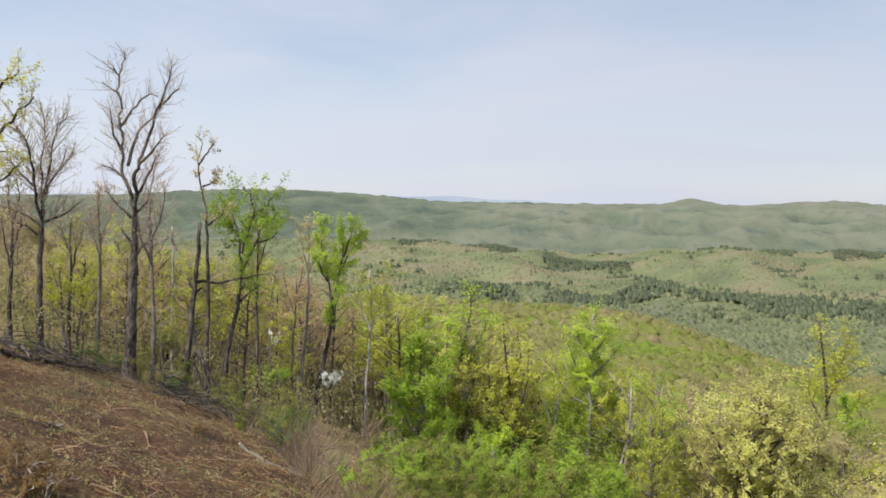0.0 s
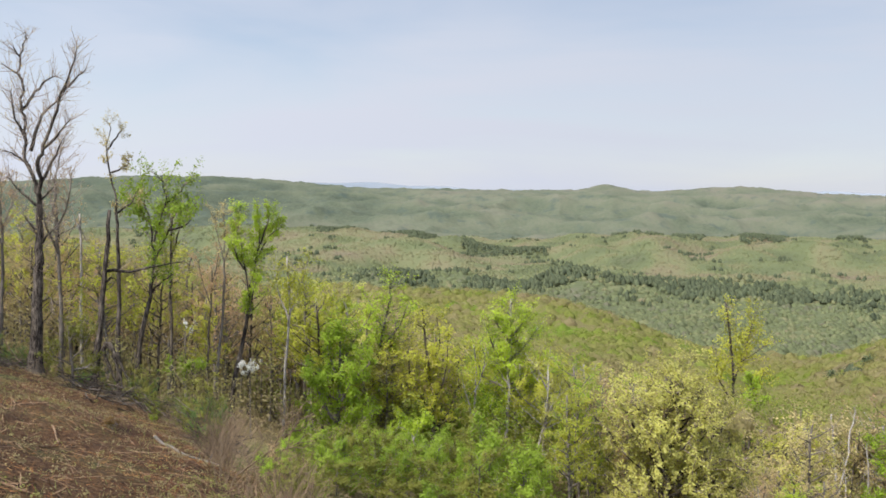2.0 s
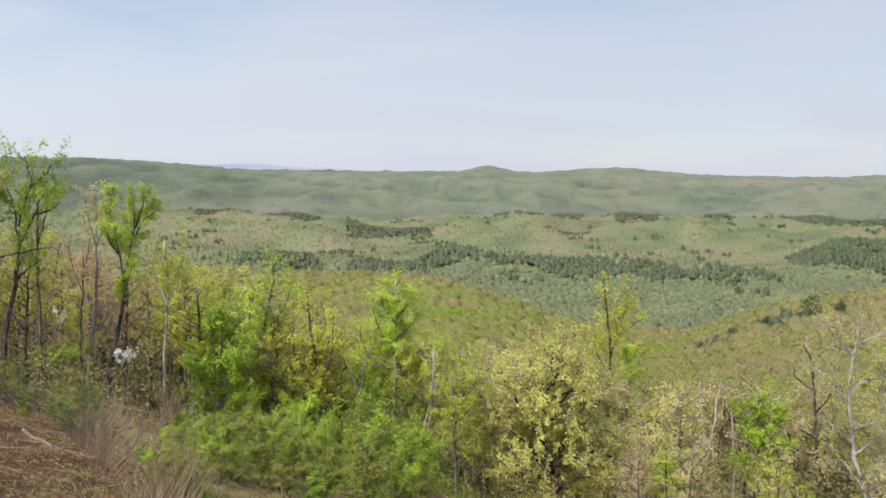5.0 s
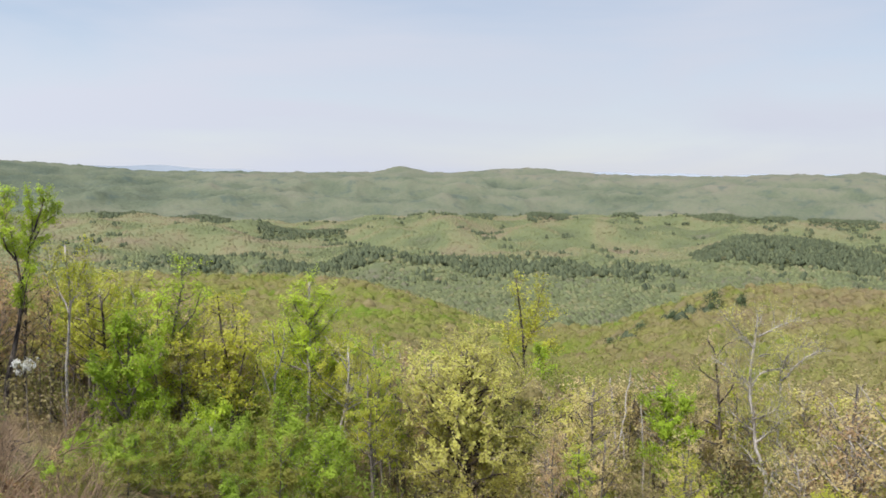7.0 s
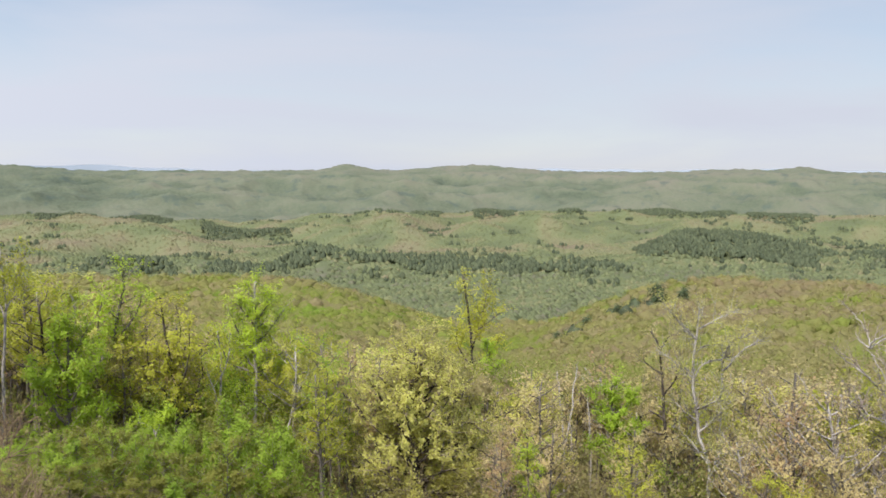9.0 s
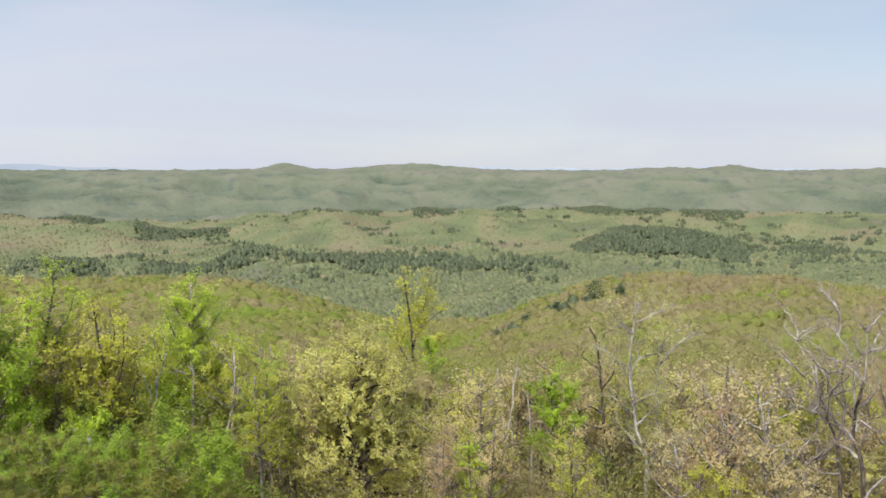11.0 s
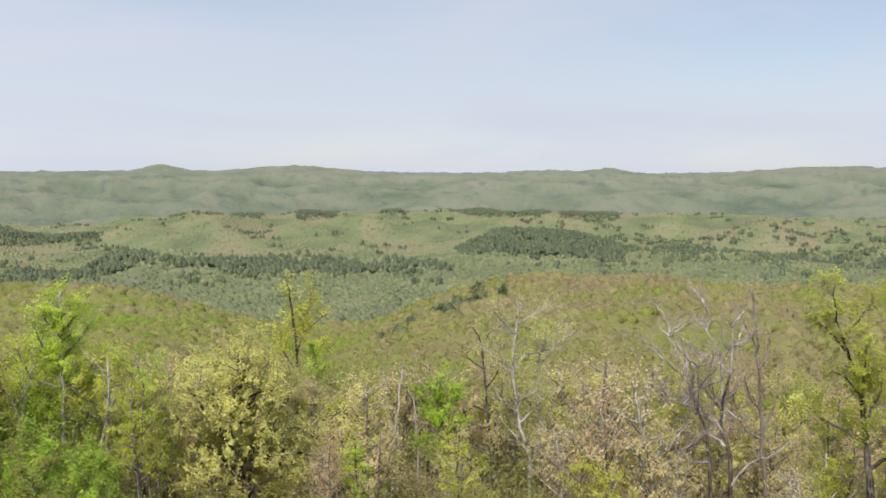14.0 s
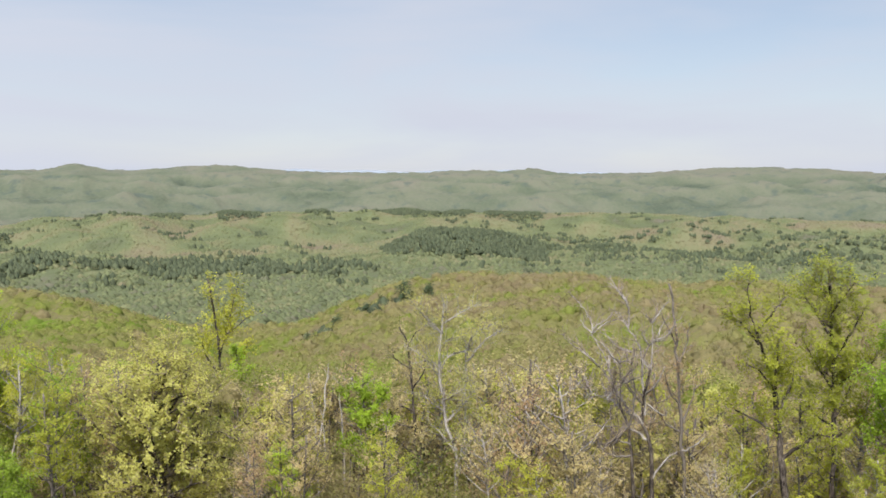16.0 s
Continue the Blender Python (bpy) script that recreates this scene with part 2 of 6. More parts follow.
def ground_material():
    """Hillside soil under dead brush: rust, straw and olive patches a stride across, all finely broken up."""
    m, n, l, b = material("hillside_earth", 1.0)
    co = n.new("ShaderNodeTexCoord")
    fine = noise_node(n, l, 7.0, 7, co.outputs["Object"], 0.8)
    colour = None
    for size, seed, low, high, stops in (
            (0.0, 0, 0, 0, [(0.36, (0.024, 0.013, 0.007)), (0.46, (0.080, 0.039, 0.018)), (0.56, (0.140, 0.075, 0.034)), (0.68, (0.23, 0.138, 0.063))]),
            (0.33, 7.3, 0.50, 0.62, [(0.38, (0.04, 0.025, 0.013)), (0.50, (0.115, 0.072, 0.028)), (0.64, (0.23, 0.15, 0.064))]),
            (0.21, 31.7, 0.54, 0.66, [(0.38, (0.024, 0.026, 0.011)), (0.50, (0.075, 0.078, 0.026)), (0.64, (0.16, 0.155, 0.055))]),
            (0.45, 58.1, 0.55, 0.68, [(0.38, (0.020, 0.012, 0.009)), (0.62, (0.075, 0.039, 0.020))])):
        r = ramp(n, stops)
        l.new(fine.outputs["Fac"], r.inputs["Fac"])
        if colour is None:
            colour = r.outputs["Color"]
            continue
        shift = n.new("ShaderNodeMapping")
        shift.inputs["Location"].default_value = (seed, seed * 0.7, 0)
        l.new(co.outputs["Object"], shift.inputs["Vector"])
        patch = noise_node(n, l, size, 5, shift.outputs["Vector"], 0.65)
        edge = n.new("ShaderNodeMapRange")
        edge.inputs["From Min"].default_value, edge.inputs["From Max"].default_value = low, high
        l.new(patch.outputs["Fac"], edge.inputs["Value"])
        mx = n.new("ShaderNodeMix")
        mx.data_type = "RGBA"
        l.new(edge.outputs["Result"], mx.inputs["Factor"])
        l.new(colour, mx.inputs["A"])
        l.new(r.outputs["Color"], mx.inputs["B"])
        colour = mx.outputs["Result"]
    l.new(colour, b.inputs["Base Color"])
    bump = n.new("ShaderNodeBump")
    bump.inputs["Strength"].default_value, bump.inputs["Distance"].default_value = 1.0, 0.16
    l.new(fine.outputs["Fac"], bump.inputs["Height"])
    l.new(bump.outputs["Normal"], b.inputs["Normal"])
    return m


EARTH = ground_material()


def hazed_hills_material():
    """Wooded hills too far off to tell trees apart, haze mixed into their colours: 'leafing' runs from dark green
    ravines to tan ridges.
    """
    m, n, l, b = material("hazed_wooded_hills", 1.0)
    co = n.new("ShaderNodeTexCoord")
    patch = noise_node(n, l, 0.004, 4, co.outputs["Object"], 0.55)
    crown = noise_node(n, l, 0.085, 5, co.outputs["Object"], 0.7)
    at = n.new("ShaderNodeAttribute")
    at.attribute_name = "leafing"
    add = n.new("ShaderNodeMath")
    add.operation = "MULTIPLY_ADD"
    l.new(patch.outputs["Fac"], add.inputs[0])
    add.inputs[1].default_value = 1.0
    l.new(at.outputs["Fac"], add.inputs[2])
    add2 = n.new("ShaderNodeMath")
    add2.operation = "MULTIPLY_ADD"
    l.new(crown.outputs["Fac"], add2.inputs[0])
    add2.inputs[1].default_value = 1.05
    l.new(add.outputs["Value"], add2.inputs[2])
    # greens and tans greyed here, so the haze sits in the base colour
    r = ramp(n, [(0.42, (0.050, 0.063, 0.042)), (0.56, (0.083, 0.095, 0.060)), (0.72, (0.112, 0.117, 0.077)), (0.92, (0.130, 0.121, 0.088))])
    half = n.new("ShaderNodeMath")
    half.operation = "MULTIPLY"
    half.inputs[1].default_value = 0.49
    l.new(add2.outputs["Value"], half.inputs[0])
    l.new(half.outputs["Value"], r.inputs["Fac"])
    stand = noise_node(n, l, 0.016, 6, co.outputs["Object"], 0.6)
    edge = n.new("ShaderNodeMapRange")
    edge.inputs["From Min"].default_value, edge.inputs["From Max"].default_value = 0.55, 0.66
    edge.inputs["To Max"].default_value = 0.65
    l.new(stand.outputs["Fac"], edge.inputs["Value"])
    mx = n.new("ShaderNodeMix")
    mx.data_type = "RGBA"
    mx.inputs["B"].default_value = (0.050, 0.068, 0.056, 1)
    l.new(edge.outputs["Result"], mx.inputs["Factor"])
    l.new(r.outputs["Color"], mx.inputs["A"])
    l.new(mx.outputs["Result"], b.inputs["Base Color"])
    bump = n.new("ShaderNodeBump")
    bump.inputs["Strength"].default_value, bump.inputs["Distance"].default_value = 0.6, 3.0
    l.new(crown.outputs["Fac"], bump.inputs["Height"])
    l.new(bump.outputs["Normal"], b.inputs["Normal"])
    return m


HAZED_HILLS = hazed_hills_material()


def backdrop_material():
    m, n, l, b = material("far_hazed_hills", 1.0)
    co = n.new("ShaderNodeTexCoord")
    band = noise_node(n, l, 0.004, 3, co.outputs["Object"])
    # haze over the range, given as a pale blue base colour
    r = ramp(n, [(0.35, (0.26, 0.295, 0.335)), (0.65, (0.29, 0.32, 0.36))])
    l.new(band.outputs["Fac"], r.inputs["Fac"])
    l.new(r.outputs["Color"], b.inputs["Base Color"])
    return m


HAZE_BLUE = backdrop_material()



def floor_material():
    """Leaf-strewn floor under the woods, with low green."""
    m, n, l, b = material("forest_floor", 1.0)
    co = n.new("ShaderNodeTexCoord")
    a = noise_node(n, l, 0.08, 5, co.outputs["Object"], 0.7)
    r = ramp(n, [(0.35, (0.17, 0.125, 0.068)), (0.5, (0.225, 0.18, 0.088)), (0.65, (0.19, 0.195, 0.072))])
    l.new(a.outputs["Fac"], r.inputs["Fac"])
    fine = noise_node(n, l, 6.0, 6, co.outputs["Object"], 0.8)
    speck = ramp(n, [(0.34, (0.30, 0.26, 0.22)), (0.5, (1.0, 0.95, 0.9)), (0.66, (1.9, 1.7, 1.4))])
    l.new(fine.outputs["Fac"], speck.inputs["Fac"])
    mx = n.new("ShaderNodeMix")
    mx.data_type, mx.blend_type = "RGBA", "MULTIPLY"
    mx.inputs["Factor"].default_value = 1.0
    l.new(r.outputs["Color"], mx.inputs["A"])
    l.new(speck.outputs["Color"], mx.inputs["B"])
    l.new(mx.outputs["Result"], b.inputs["Base Color"])
    bump = n.new("ShaderNodeBump")
    bump.inputs["Strength"].default_value, bump.inputs["Distance"].default_value = 1.0, 0.14
    l.new(fine.outputs["Fac"], bump.inputs["Height"])
    l.new(bump.outputs["Normal"], b.inputs["Normal"])
    return m


FLOOR = floor_material()

# ---- the lie of the land ----
def bell(a, centre, width):
    return np.exp(-0.5 * ((a - centre) / width) ** 2)


def step(a, a0, a1):
    s = np.clip((a - a0) / (a1 - a0), 0, 1)
    return s * s * (3 - 2 * s)


def wave(x, y, size, seed=0.0):
    """Smooth rolling noise in about -1 to 1, features about that many metres apart."""
    k = 2 * np.pi / size
    s = np.zeros_like(np.asarray(x, dtype=float))
    for i in range(5):
        th = seed * 1.7 + i * 2.399
        s = s + np.sin(k * (0.7 + 0.23 * i) * (x * np.cos(th) + y * np.sin(th)) + seed * 5.1 + i * 1.9
                       + 1.3 * np.sin(0.6 * k * (y * np.cos(th) - x * np.sin(th)) + i))
    return s / 2.6


def relief(x, y):
    """Spurs and ravines of the far hills, in metres."""
    return 20 - 40 * np.abs(wave(x, y, 1500, 10)) + 20 * (0.45 - np.abs(wave(x, y, 620, 16))) + 3 * wave(x, y, 260, 26)


def spur(az):
    """Ground height along the crest of the two near spurs and the ravine between them."""
    left = -65 - 22 * step(az, 12, 25)
    right = -64 - 22 * step(-az, -44, -27)
    ravine = -14 * bell(az, 27.5, 2.6)
    return np.where(az < 27.5, left, right) + ravine


def crest(az):
    """Skyline of the farthest ridges, as height over eye level at 4400 m."""
    deg = (-0.16 - 0.06 * step(az, 28, 40) + 0.58 * step(az, -24, -12) * (1 - step(az, -9, 2.0)) + 0.34 * bell(az, 16.7, 0.85) + 0.08 * bell(az, 16.5, 2.2)
           + 0.40 * bell(az, 25.0, 2.5) + 0.20 * bell(az, 41.8, 1.9) + 0.30 * bell(az, 45.9, 1.0)
           + 0.44 * bell(az, 58.7, 3.2) + 0.25 * bell(az, 64.0, 2.2))
    return 4400 * np.tan(np.radians(deg))


KNOTS = np.log([100, 150, 250, 420, 560, 700, 820, 950, 1200, 1600, 1900, 2250, 2600, 2950, 3350, 3700, 4000, 4400, 4800, 4990])


def pine_hill(az):
    return np.where(az < 39.9, bell(az, 39.9, 2.3), bell(az, 39.9, 4.2))


def far_ground(r, az):
    """Height of the land by distance and bearing, smooth from knot to knot."""
    zero = np.zeros_like(r + az)
    hill_line = crest(az)
    ridge2 = -82 + 7 * bell(az, 34, 9) - 14 * bell(az, 9, 4) + 8 * bell(az, -6, 5) + 5 * bell(az, 52, 7)
    z = [zero - 40, zero - 47 - 3 * bell(az, 27, 8), zero - 57 - 10 * bell(az, 27, 6), spur(az) + zero,
         zero - 108, zero - 112, zero - 98 + 3 * np.sin(az * 0.5), zero - 104 + 25 * pine_hill(az), zero - 104, ridge2 - 14 + zero,
         zero - 125, zero - 128, zero - 103 + 16 * bell(az, 17, 4) - 16 * bell(az, 27, 3) + 14 * bell(az, 39, 5) + 8 * bell(az, 55, 6) + 14 * bell(az, -4, 6),
         zero - 100 + 8 * bell(az, 3, 6), zero - 62 - 20 * bell(az, 26, 3) + 12 * bell(az, 11, 4) + 16 * bell(az, 33, 3) + 8 * bell(az, 50, 5) + 14 * bell(az, -10, 8),
         zero - 60 + 10 * bell(az, -10, 8), -30 + 0.35 * hill_line + zero, hill_line + zero, zero - 40, zero - 60]
    z = np.stack(np.broadcast_arrays(*z))
    k = np.clip(np.searchsorted(KNOTS, np.log(np.maximum(r, 101))) - 1, 0, len(KNOTS) - 2)
    f = (np.log(np.maximum(r, 101)) - KNOTS[k]) / (KNOTS[k + 1] - KNOTS[k])
    f = np.clip(f, 0, 1)
    f = f * f * (3 - 2 * f) * 0.6 + f * 0.4
    idx = np.indices(k.shape)
    a, b = z[(k, *idx)], z[(k + 1, *idx)]
    return a * (1 - f) + b * f


def ground(x, y):
    """Height of the bare ground; the eye is at 0."""
    x, y = np.asarray(x, dtype=float), np.asarray(y, dtype=float)
    far = np.hypot(x, y) + 1e-6
    r = inward(far)
    k = far / r
    x, y = x / k, y / k
    az = np.degrees(np.arctan2(x, y))
    slope = -3.4 - 0.330 * x - 0.283 * y
    slope = -np.logaddexp(-slope / 4, -4.0 / 4 * np.ones_like(slope)) * 4 + 0.9
    slope = slope + 0.12 * wave(x, y, 9, 1) * step(r, 3, 12) + 0.07 * wave(x, y, 2.6, 21) * step(r, 5, 12) * (1 - step(r, 60, 75)) + 0.5 * wave(x, y, 40, 2) * step(r, 15, 60)
    sector = step(az, -75, -45) * (1 - step(az, 85, 115))
    f = far_ground(r, np.clip(az, -40, 80)) * sector + (-60 - 40 * step(r, 300, 900) + 0.012 * r) * (1 - sector)
    rough = wave(x, y, 140, 3) * 3.0 * step(r, 120, 300) + (wave(x, y, 380, 4) * 12.0 + wave(x, y, 170, 31) * 6.5) * step(r, 780, 1100) * (1 - 0.92 * step(r, 1400, 1560)) * (1 - 0.95 * step(az, 31, 35) * (1 - step(az, 48, 52)) * (1 - step(r, 1000, 1200))) + relief(x, y) * step(r, 1900, 2500)
    rough = rough * (1 - step(r, 3700, 4300))
    f = f + rough
    return np.logaddexp(slope / 5, f / 5) * 5 * k + 14 * (k - 1)


# the hills beyond the near spurs are laid out on a smaller plan and drawn out to their true distance
PLAN, TRUE = [0, 520, 950, 1650, 4400, 4990], [0, 520, 1350, 2900, 4800, 4990]


def inward(r):
    return np.interp(r, TRUE, PLAN)


def outward(r):
    return np.interp(r, PLAN, TRUE)


def mesh_from(name, verts, quads, mat, smooth=False):
    me = bpy.data.meshes.new(name)
    n, k = len(quads), quads.shape[1]
    me.vertices.add(len(verts))
    me.vertices.foreach_set("co", np.asarray(verts, dtype=np.float32).ravel())
    me.loops.add(n * k)
    me.loops.foreach_set("vertex_index", quads.astype(np.int32).ravel())
    me.polygons.add(n)
    me.polygons.foreach_set("loop_start", np.arange(0, n * k, k, dtype=np.int32))
    me.materials.append(mat)
    me.update(calc_edges=True)
    me.polygons.foreach_set("use_smooth", np.full(n, smooth))
    return me


def polar_sheet(name, radii, bearings, mat, lift=None, smooth=True):
    r, a = np.meshgrid(radii, np.radians(bearings), indexing="ij")
    x, y = r * np.sin(a), r * np.cos(a)
    z = ground(x, y)
    if lift is not None:
        z = z + lift(x, y, r)
    v = np.stack([x, y, z], -1).reshape(-1, 3)
    nr, na = r.shape
    i, j = np.meshgrid(np.arange(nr - 1), np.arange(na - 1), indexing="ij")
    q = np.stack([i * na + j, i * na + j + 1, (i + 1) * na + j + 1, (i + 1) * na + j], -1).reshape(-1, 4)[:, ::-1]
    return mesh_from(name, v, q, mat, smooth)


# how far the cleared slope reaches, by bearing
EDGE_AZ = [-60, -27, -20, -14.5, -12.9, -9.2, -8, -6, -4, 0, 8, 20, 70, 90]
EDGE_R = [45, 47, 50, 48, 38, 31, 26, 21, 20, 22, 27, 31, 33, 33]


# how high the tree tops of the near wood stand, by bearing
ROOF_AZ = [-30, -22, -16, -9, -4, 0, 4, 8, 13, 18, 22, 30, 40, 50, 57, 61, 66, 72]
ROOF_EL = [-2.2, -2.4, -2.6, -3.0, -4.0, -6.0, -7.8, -8.8, -9.8, -10.6, -11.0, -11.6, -10.6, -10.0, -9.6, -8.6, -7.6, -7.2]


# one sheet of ground from underfoot to the horizon, fine ahead and coarse behind
def land_bearings():
    return np.concatenate([np.arange(-180, -32, 2.0), np.arange(-32, 74, 0.5), np.arange(74, 180.1, 2.0)])


def land_radii():
    return np.concatenate([[0.001], np.arange(0.6, 56, 0.6), np.geomspace(56, 2900, 110), np.geomspace(2950, 4990, 40)])


def lay_land():
    me = polar_sheet("ground", land_radii(), land_bearings(), EARTH, lambda x, y, r: -22 * step(r, 2850, 3000))
    me.materials.append(FLOOR)
    mid = np.empty(len(me.polygons) * 3, dtype=np.float32)
    me.polygons.foreach_get("center", mid)
    away, az = np.hypot(mid[0::3], mid[1::3]), np.degrees(np.arctan2(mid[0::3], mid[1::3]))
    wooded = away > np.interp(az, EDGE_AZ, EDGE_R) + 5 + 1.5 * wave(mid[0::3], mid[1::3], 7, 27)
    me.polygons.foreach_set("material_index", wooded.astype(np.int32))
    return me


land = new("ground", lay_land())
tagged(land, "brown brushy hillside falling away into wooded valleys", "ground", kind="structure")


# the wooded far hills, whose crowns merge into one rough skin
def skin(x, y, r):
    rng = np.random.default_rng(5)
    return 9 + 1.6 * wave(x, y, 75, 6) + 3.0 * wave(x, y, 170, 7) + rng.normal(0, 1.6, r.shape)


def far_hills():
    me = polar_sheet("far_wooded_hills", outward(np.geomspace(1640, 4700, 160)), np.arange(-33, 74, 0.15), HAZED_HILLS, skin)
    co = np.empty(len(me.vertices) * 3, dtype=np.float32)
    me.vertices.foreach_get("co", co)
    x, y = co[0::3].astype(float), co[1::3].astype(float)
    far = np.hypot(x, y)
    k, az, el = far / inward(far), np.degrees(np.arctan2(x, y)), np.degrees(np.arctan2(co[2::3], far))
    x, y, z = x / k, y / k, co[2::3] / k
    # green ravines, tan ridges; the relief term also paints their shade and light
    green = 0.27 + 0.009 * relief(x, y) + 0.20 * step(z, -75, -5) + 0.09 * wave(x, y, 600, 19) + 0.10 * wave(x, y, 210, 29)
    # the long hill at the head of the valley: darker tint imitates its thinner haze
    green -= 0.46 * (1 - step(az, -2, 6)) * step(el, -2.8, -1.6)
    # pine stands on the far slopes
    for a, half, e, tall in ((31.8, 1.6, -1.55, 0.16), (7.3, 1.8, -1.75, 0.16), (50.4, 1.3, -1.45, 0.12), (56.5, 1.0, -0.9, 0.10), (44.6, 1.2, -0.75, 0.08), (16.3, 1.4, -0.35, 0.06), (-9.0, 2.5, -0.6, 0.12), (62.5, 1.5, -1.1, 0.1)):
        green -= 0.4 * bell(az, a, half * 0.7) * bell(el, e, tall)
    at = me.attributes.new("leafing", "FLOAT", "POINT")
    at.data.foreach_set("value", np.clip(green, 0, 1).astype(np.float32))
    return new("far_wooded_hills", me)


hills = far_hills()
tagged(hills, "hazy grey-green wooded hills rolling to the skyline", "hills", kind="stuff")


# a last range behind everything, its pale blue painted as haze
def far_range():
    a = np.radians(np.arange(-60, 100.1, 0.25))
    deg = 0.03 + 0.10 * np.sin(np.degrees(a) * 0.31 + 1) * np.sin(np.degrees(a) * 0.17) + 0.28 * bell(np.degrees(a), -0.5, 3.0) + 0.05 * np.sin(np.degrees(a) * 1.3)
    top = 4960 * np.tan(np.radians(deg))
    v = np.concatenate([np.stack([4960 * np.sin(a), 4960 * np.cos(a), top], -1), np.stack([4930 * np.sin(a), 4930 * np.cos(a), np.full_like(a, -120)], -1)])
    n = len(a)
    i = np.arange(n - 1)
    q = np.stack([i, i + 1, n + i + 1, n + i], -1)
    return new("backdrop", mesh_from("backdrop", v, q, HAZE_BLUE, True))


tagged(far_range(), "range of hills on the horizon, coloured pale blue as in haze", "hills", kind="structure")

# ---- woods, too many trees to count ----
def clumps(rng, centre, size, tall, count, leaf, tint, low=-0.35, inner=0.55):
    """Crowns made of many small leaf clumps: per tree a centre, a half width, a half height, and a tint."""
    n = len(centre)
    d = rng.normal(size=(n, count, 3))
    d /= np.linalg.norm(d, axis=2, keepdims=True)
    d[..., 2] = np.where(d[..., 2] < low, -d[..., 2], d[..., 2])
    rad = inner + (1.05 - inner) * rng.random((n, count, 1)) ** 0.6
    lump = 1 + 0.25 * np.sin(d[..., :1] * 5 + rng.random((n, 1, 1)) * 6) * np.cos(d[..., 1:2] * 4 + rng.random((n, 1, 1)) * 6)
    pos = centre[:, None, :] + d * rad * lump * np.stack([size, size, tall], -1)[:, None, :]
    nor = d + rng.normal(0, 0.38, d.shape)
    nor[..., 2] += 0.4
    nor /= np.linalg.norm(nor, axis=2, keepdims=True)
    return quads_at(rng, pos.reshape(-1, 3), nor.reshape(-1, 3), np.repeat(leaf, count)), np.repeat(tint, count * 4)


def quads_at(rng, pos, nor, size):
    """One small bent four-cornered clump at each place."""
    n = len(pos)
    h = rng.normal(size=(n, 3))
    u = np.cross(nor, h)
    u /= np.linalg.norm(u, axis=1, keepdims=True) + 1e-9
    w = np.cross(nor, u)
    s = (size * (0.6 + 0.8 * rng.random(n)))[:, None]
    k = 0.45 + 0.5 * rng.random((n, 1))
    v = np.stack([pos - u * s, pos - w * s * k + nor * s * 0.25, pos + u * s * 0.9, pos + w * s * k + nor * s * 0.15], 1)
    return v.reshape(-1, 3)


def domes(rng, centre, size, tall, seg, rings, tint):
    """Rounded uneven crowns, closed, for trees seen from far off."""
    n = len(centre)
    a = np.linspace(0, 2 * np.pi, seg, endpoint=False)
    h = np.linspace(-0.35, 1.0, rings + 1)
    flat = np.sqrt(np.clip(1 - np.abs(h) ** 2.2, 0.004, 1))
    u = np.stack([np.cos(a)[None, :] * flat[:, None], np.sin(a)[None, :] * flat[:, None], np.repeat(h[:, None], seg, 1)], -1)
    v = u[None] * (1 + rng.normal(0, 0.17, (n, rings + 1, seg, 1)))
    turn = rng.random(n) * 6.28
    c, s = np.cos(turn)[:, None, None], np.sin(turn)[:, None, None]
    x, y = v[..., 0] * c - v[..., 1] * s, v[..., 0] * s + v[..., 1] * c
    p = np.stack([x * size[:, None, None], y * size[:, None, None], v[..., 2] * tall[:, None, None]], -1) + centre[:, None, None, :]
    i, j = np.meshgrid(np.arange(rings), np.arange(seg), indexing="ij")
    q = np.stack([i * seg + j, i * seg + (j + 1) % seg, (i + 1) * seg + (j + 1) % seg, (i + 1) * seg + j], -1).reshape(-1, 4)
    k = (rings + 1) * seg
    quads = (q[None] + (np.arange(n) * k)[:, None, None]).reshape(-1, 4)
    return p.reshape(-1, 3), np.repeat(tint, k), quads


def wood(name, label, mat, parts):
    verts = np.concatenate([p[0] for p in parts])
    tint = np.concatenate([p[1] for p in parts])
    quads, base = [], 0
    for p in parts:
        quads.append((p[2] if len(p) > 2 else np.arange(len(p[0])).reshape(-1, 4)) + base)
        base += len(p[0])
    me = mesh_from(name, verts, np.concatenate(quads), mat, True)
    at = me.attributes.new("leafing", "FLOAT", "POINT")
    at.data.foreach_set("value", tint.astype(np.float32))
    return tagged(new(name, me), label, "woods", kind="stuff")


def scatter(rng, r0, r1, a0, a1, area):
    """Places spread evenly over a ring sector, about one for each area of ground."""
    n = int(0.5 * np.radians(a1 - a0) * (r1 * r1 - r0 * r0) / area)
    r = np.sqrt(rng.uniform(r0 * r0, r1 * r1, n))
    a = rng.uniform(a0, a1, n)
    x, y = r * np.sin(np.radians(a)), r * np.cos(np.radians(a))
    return x, y, r, a


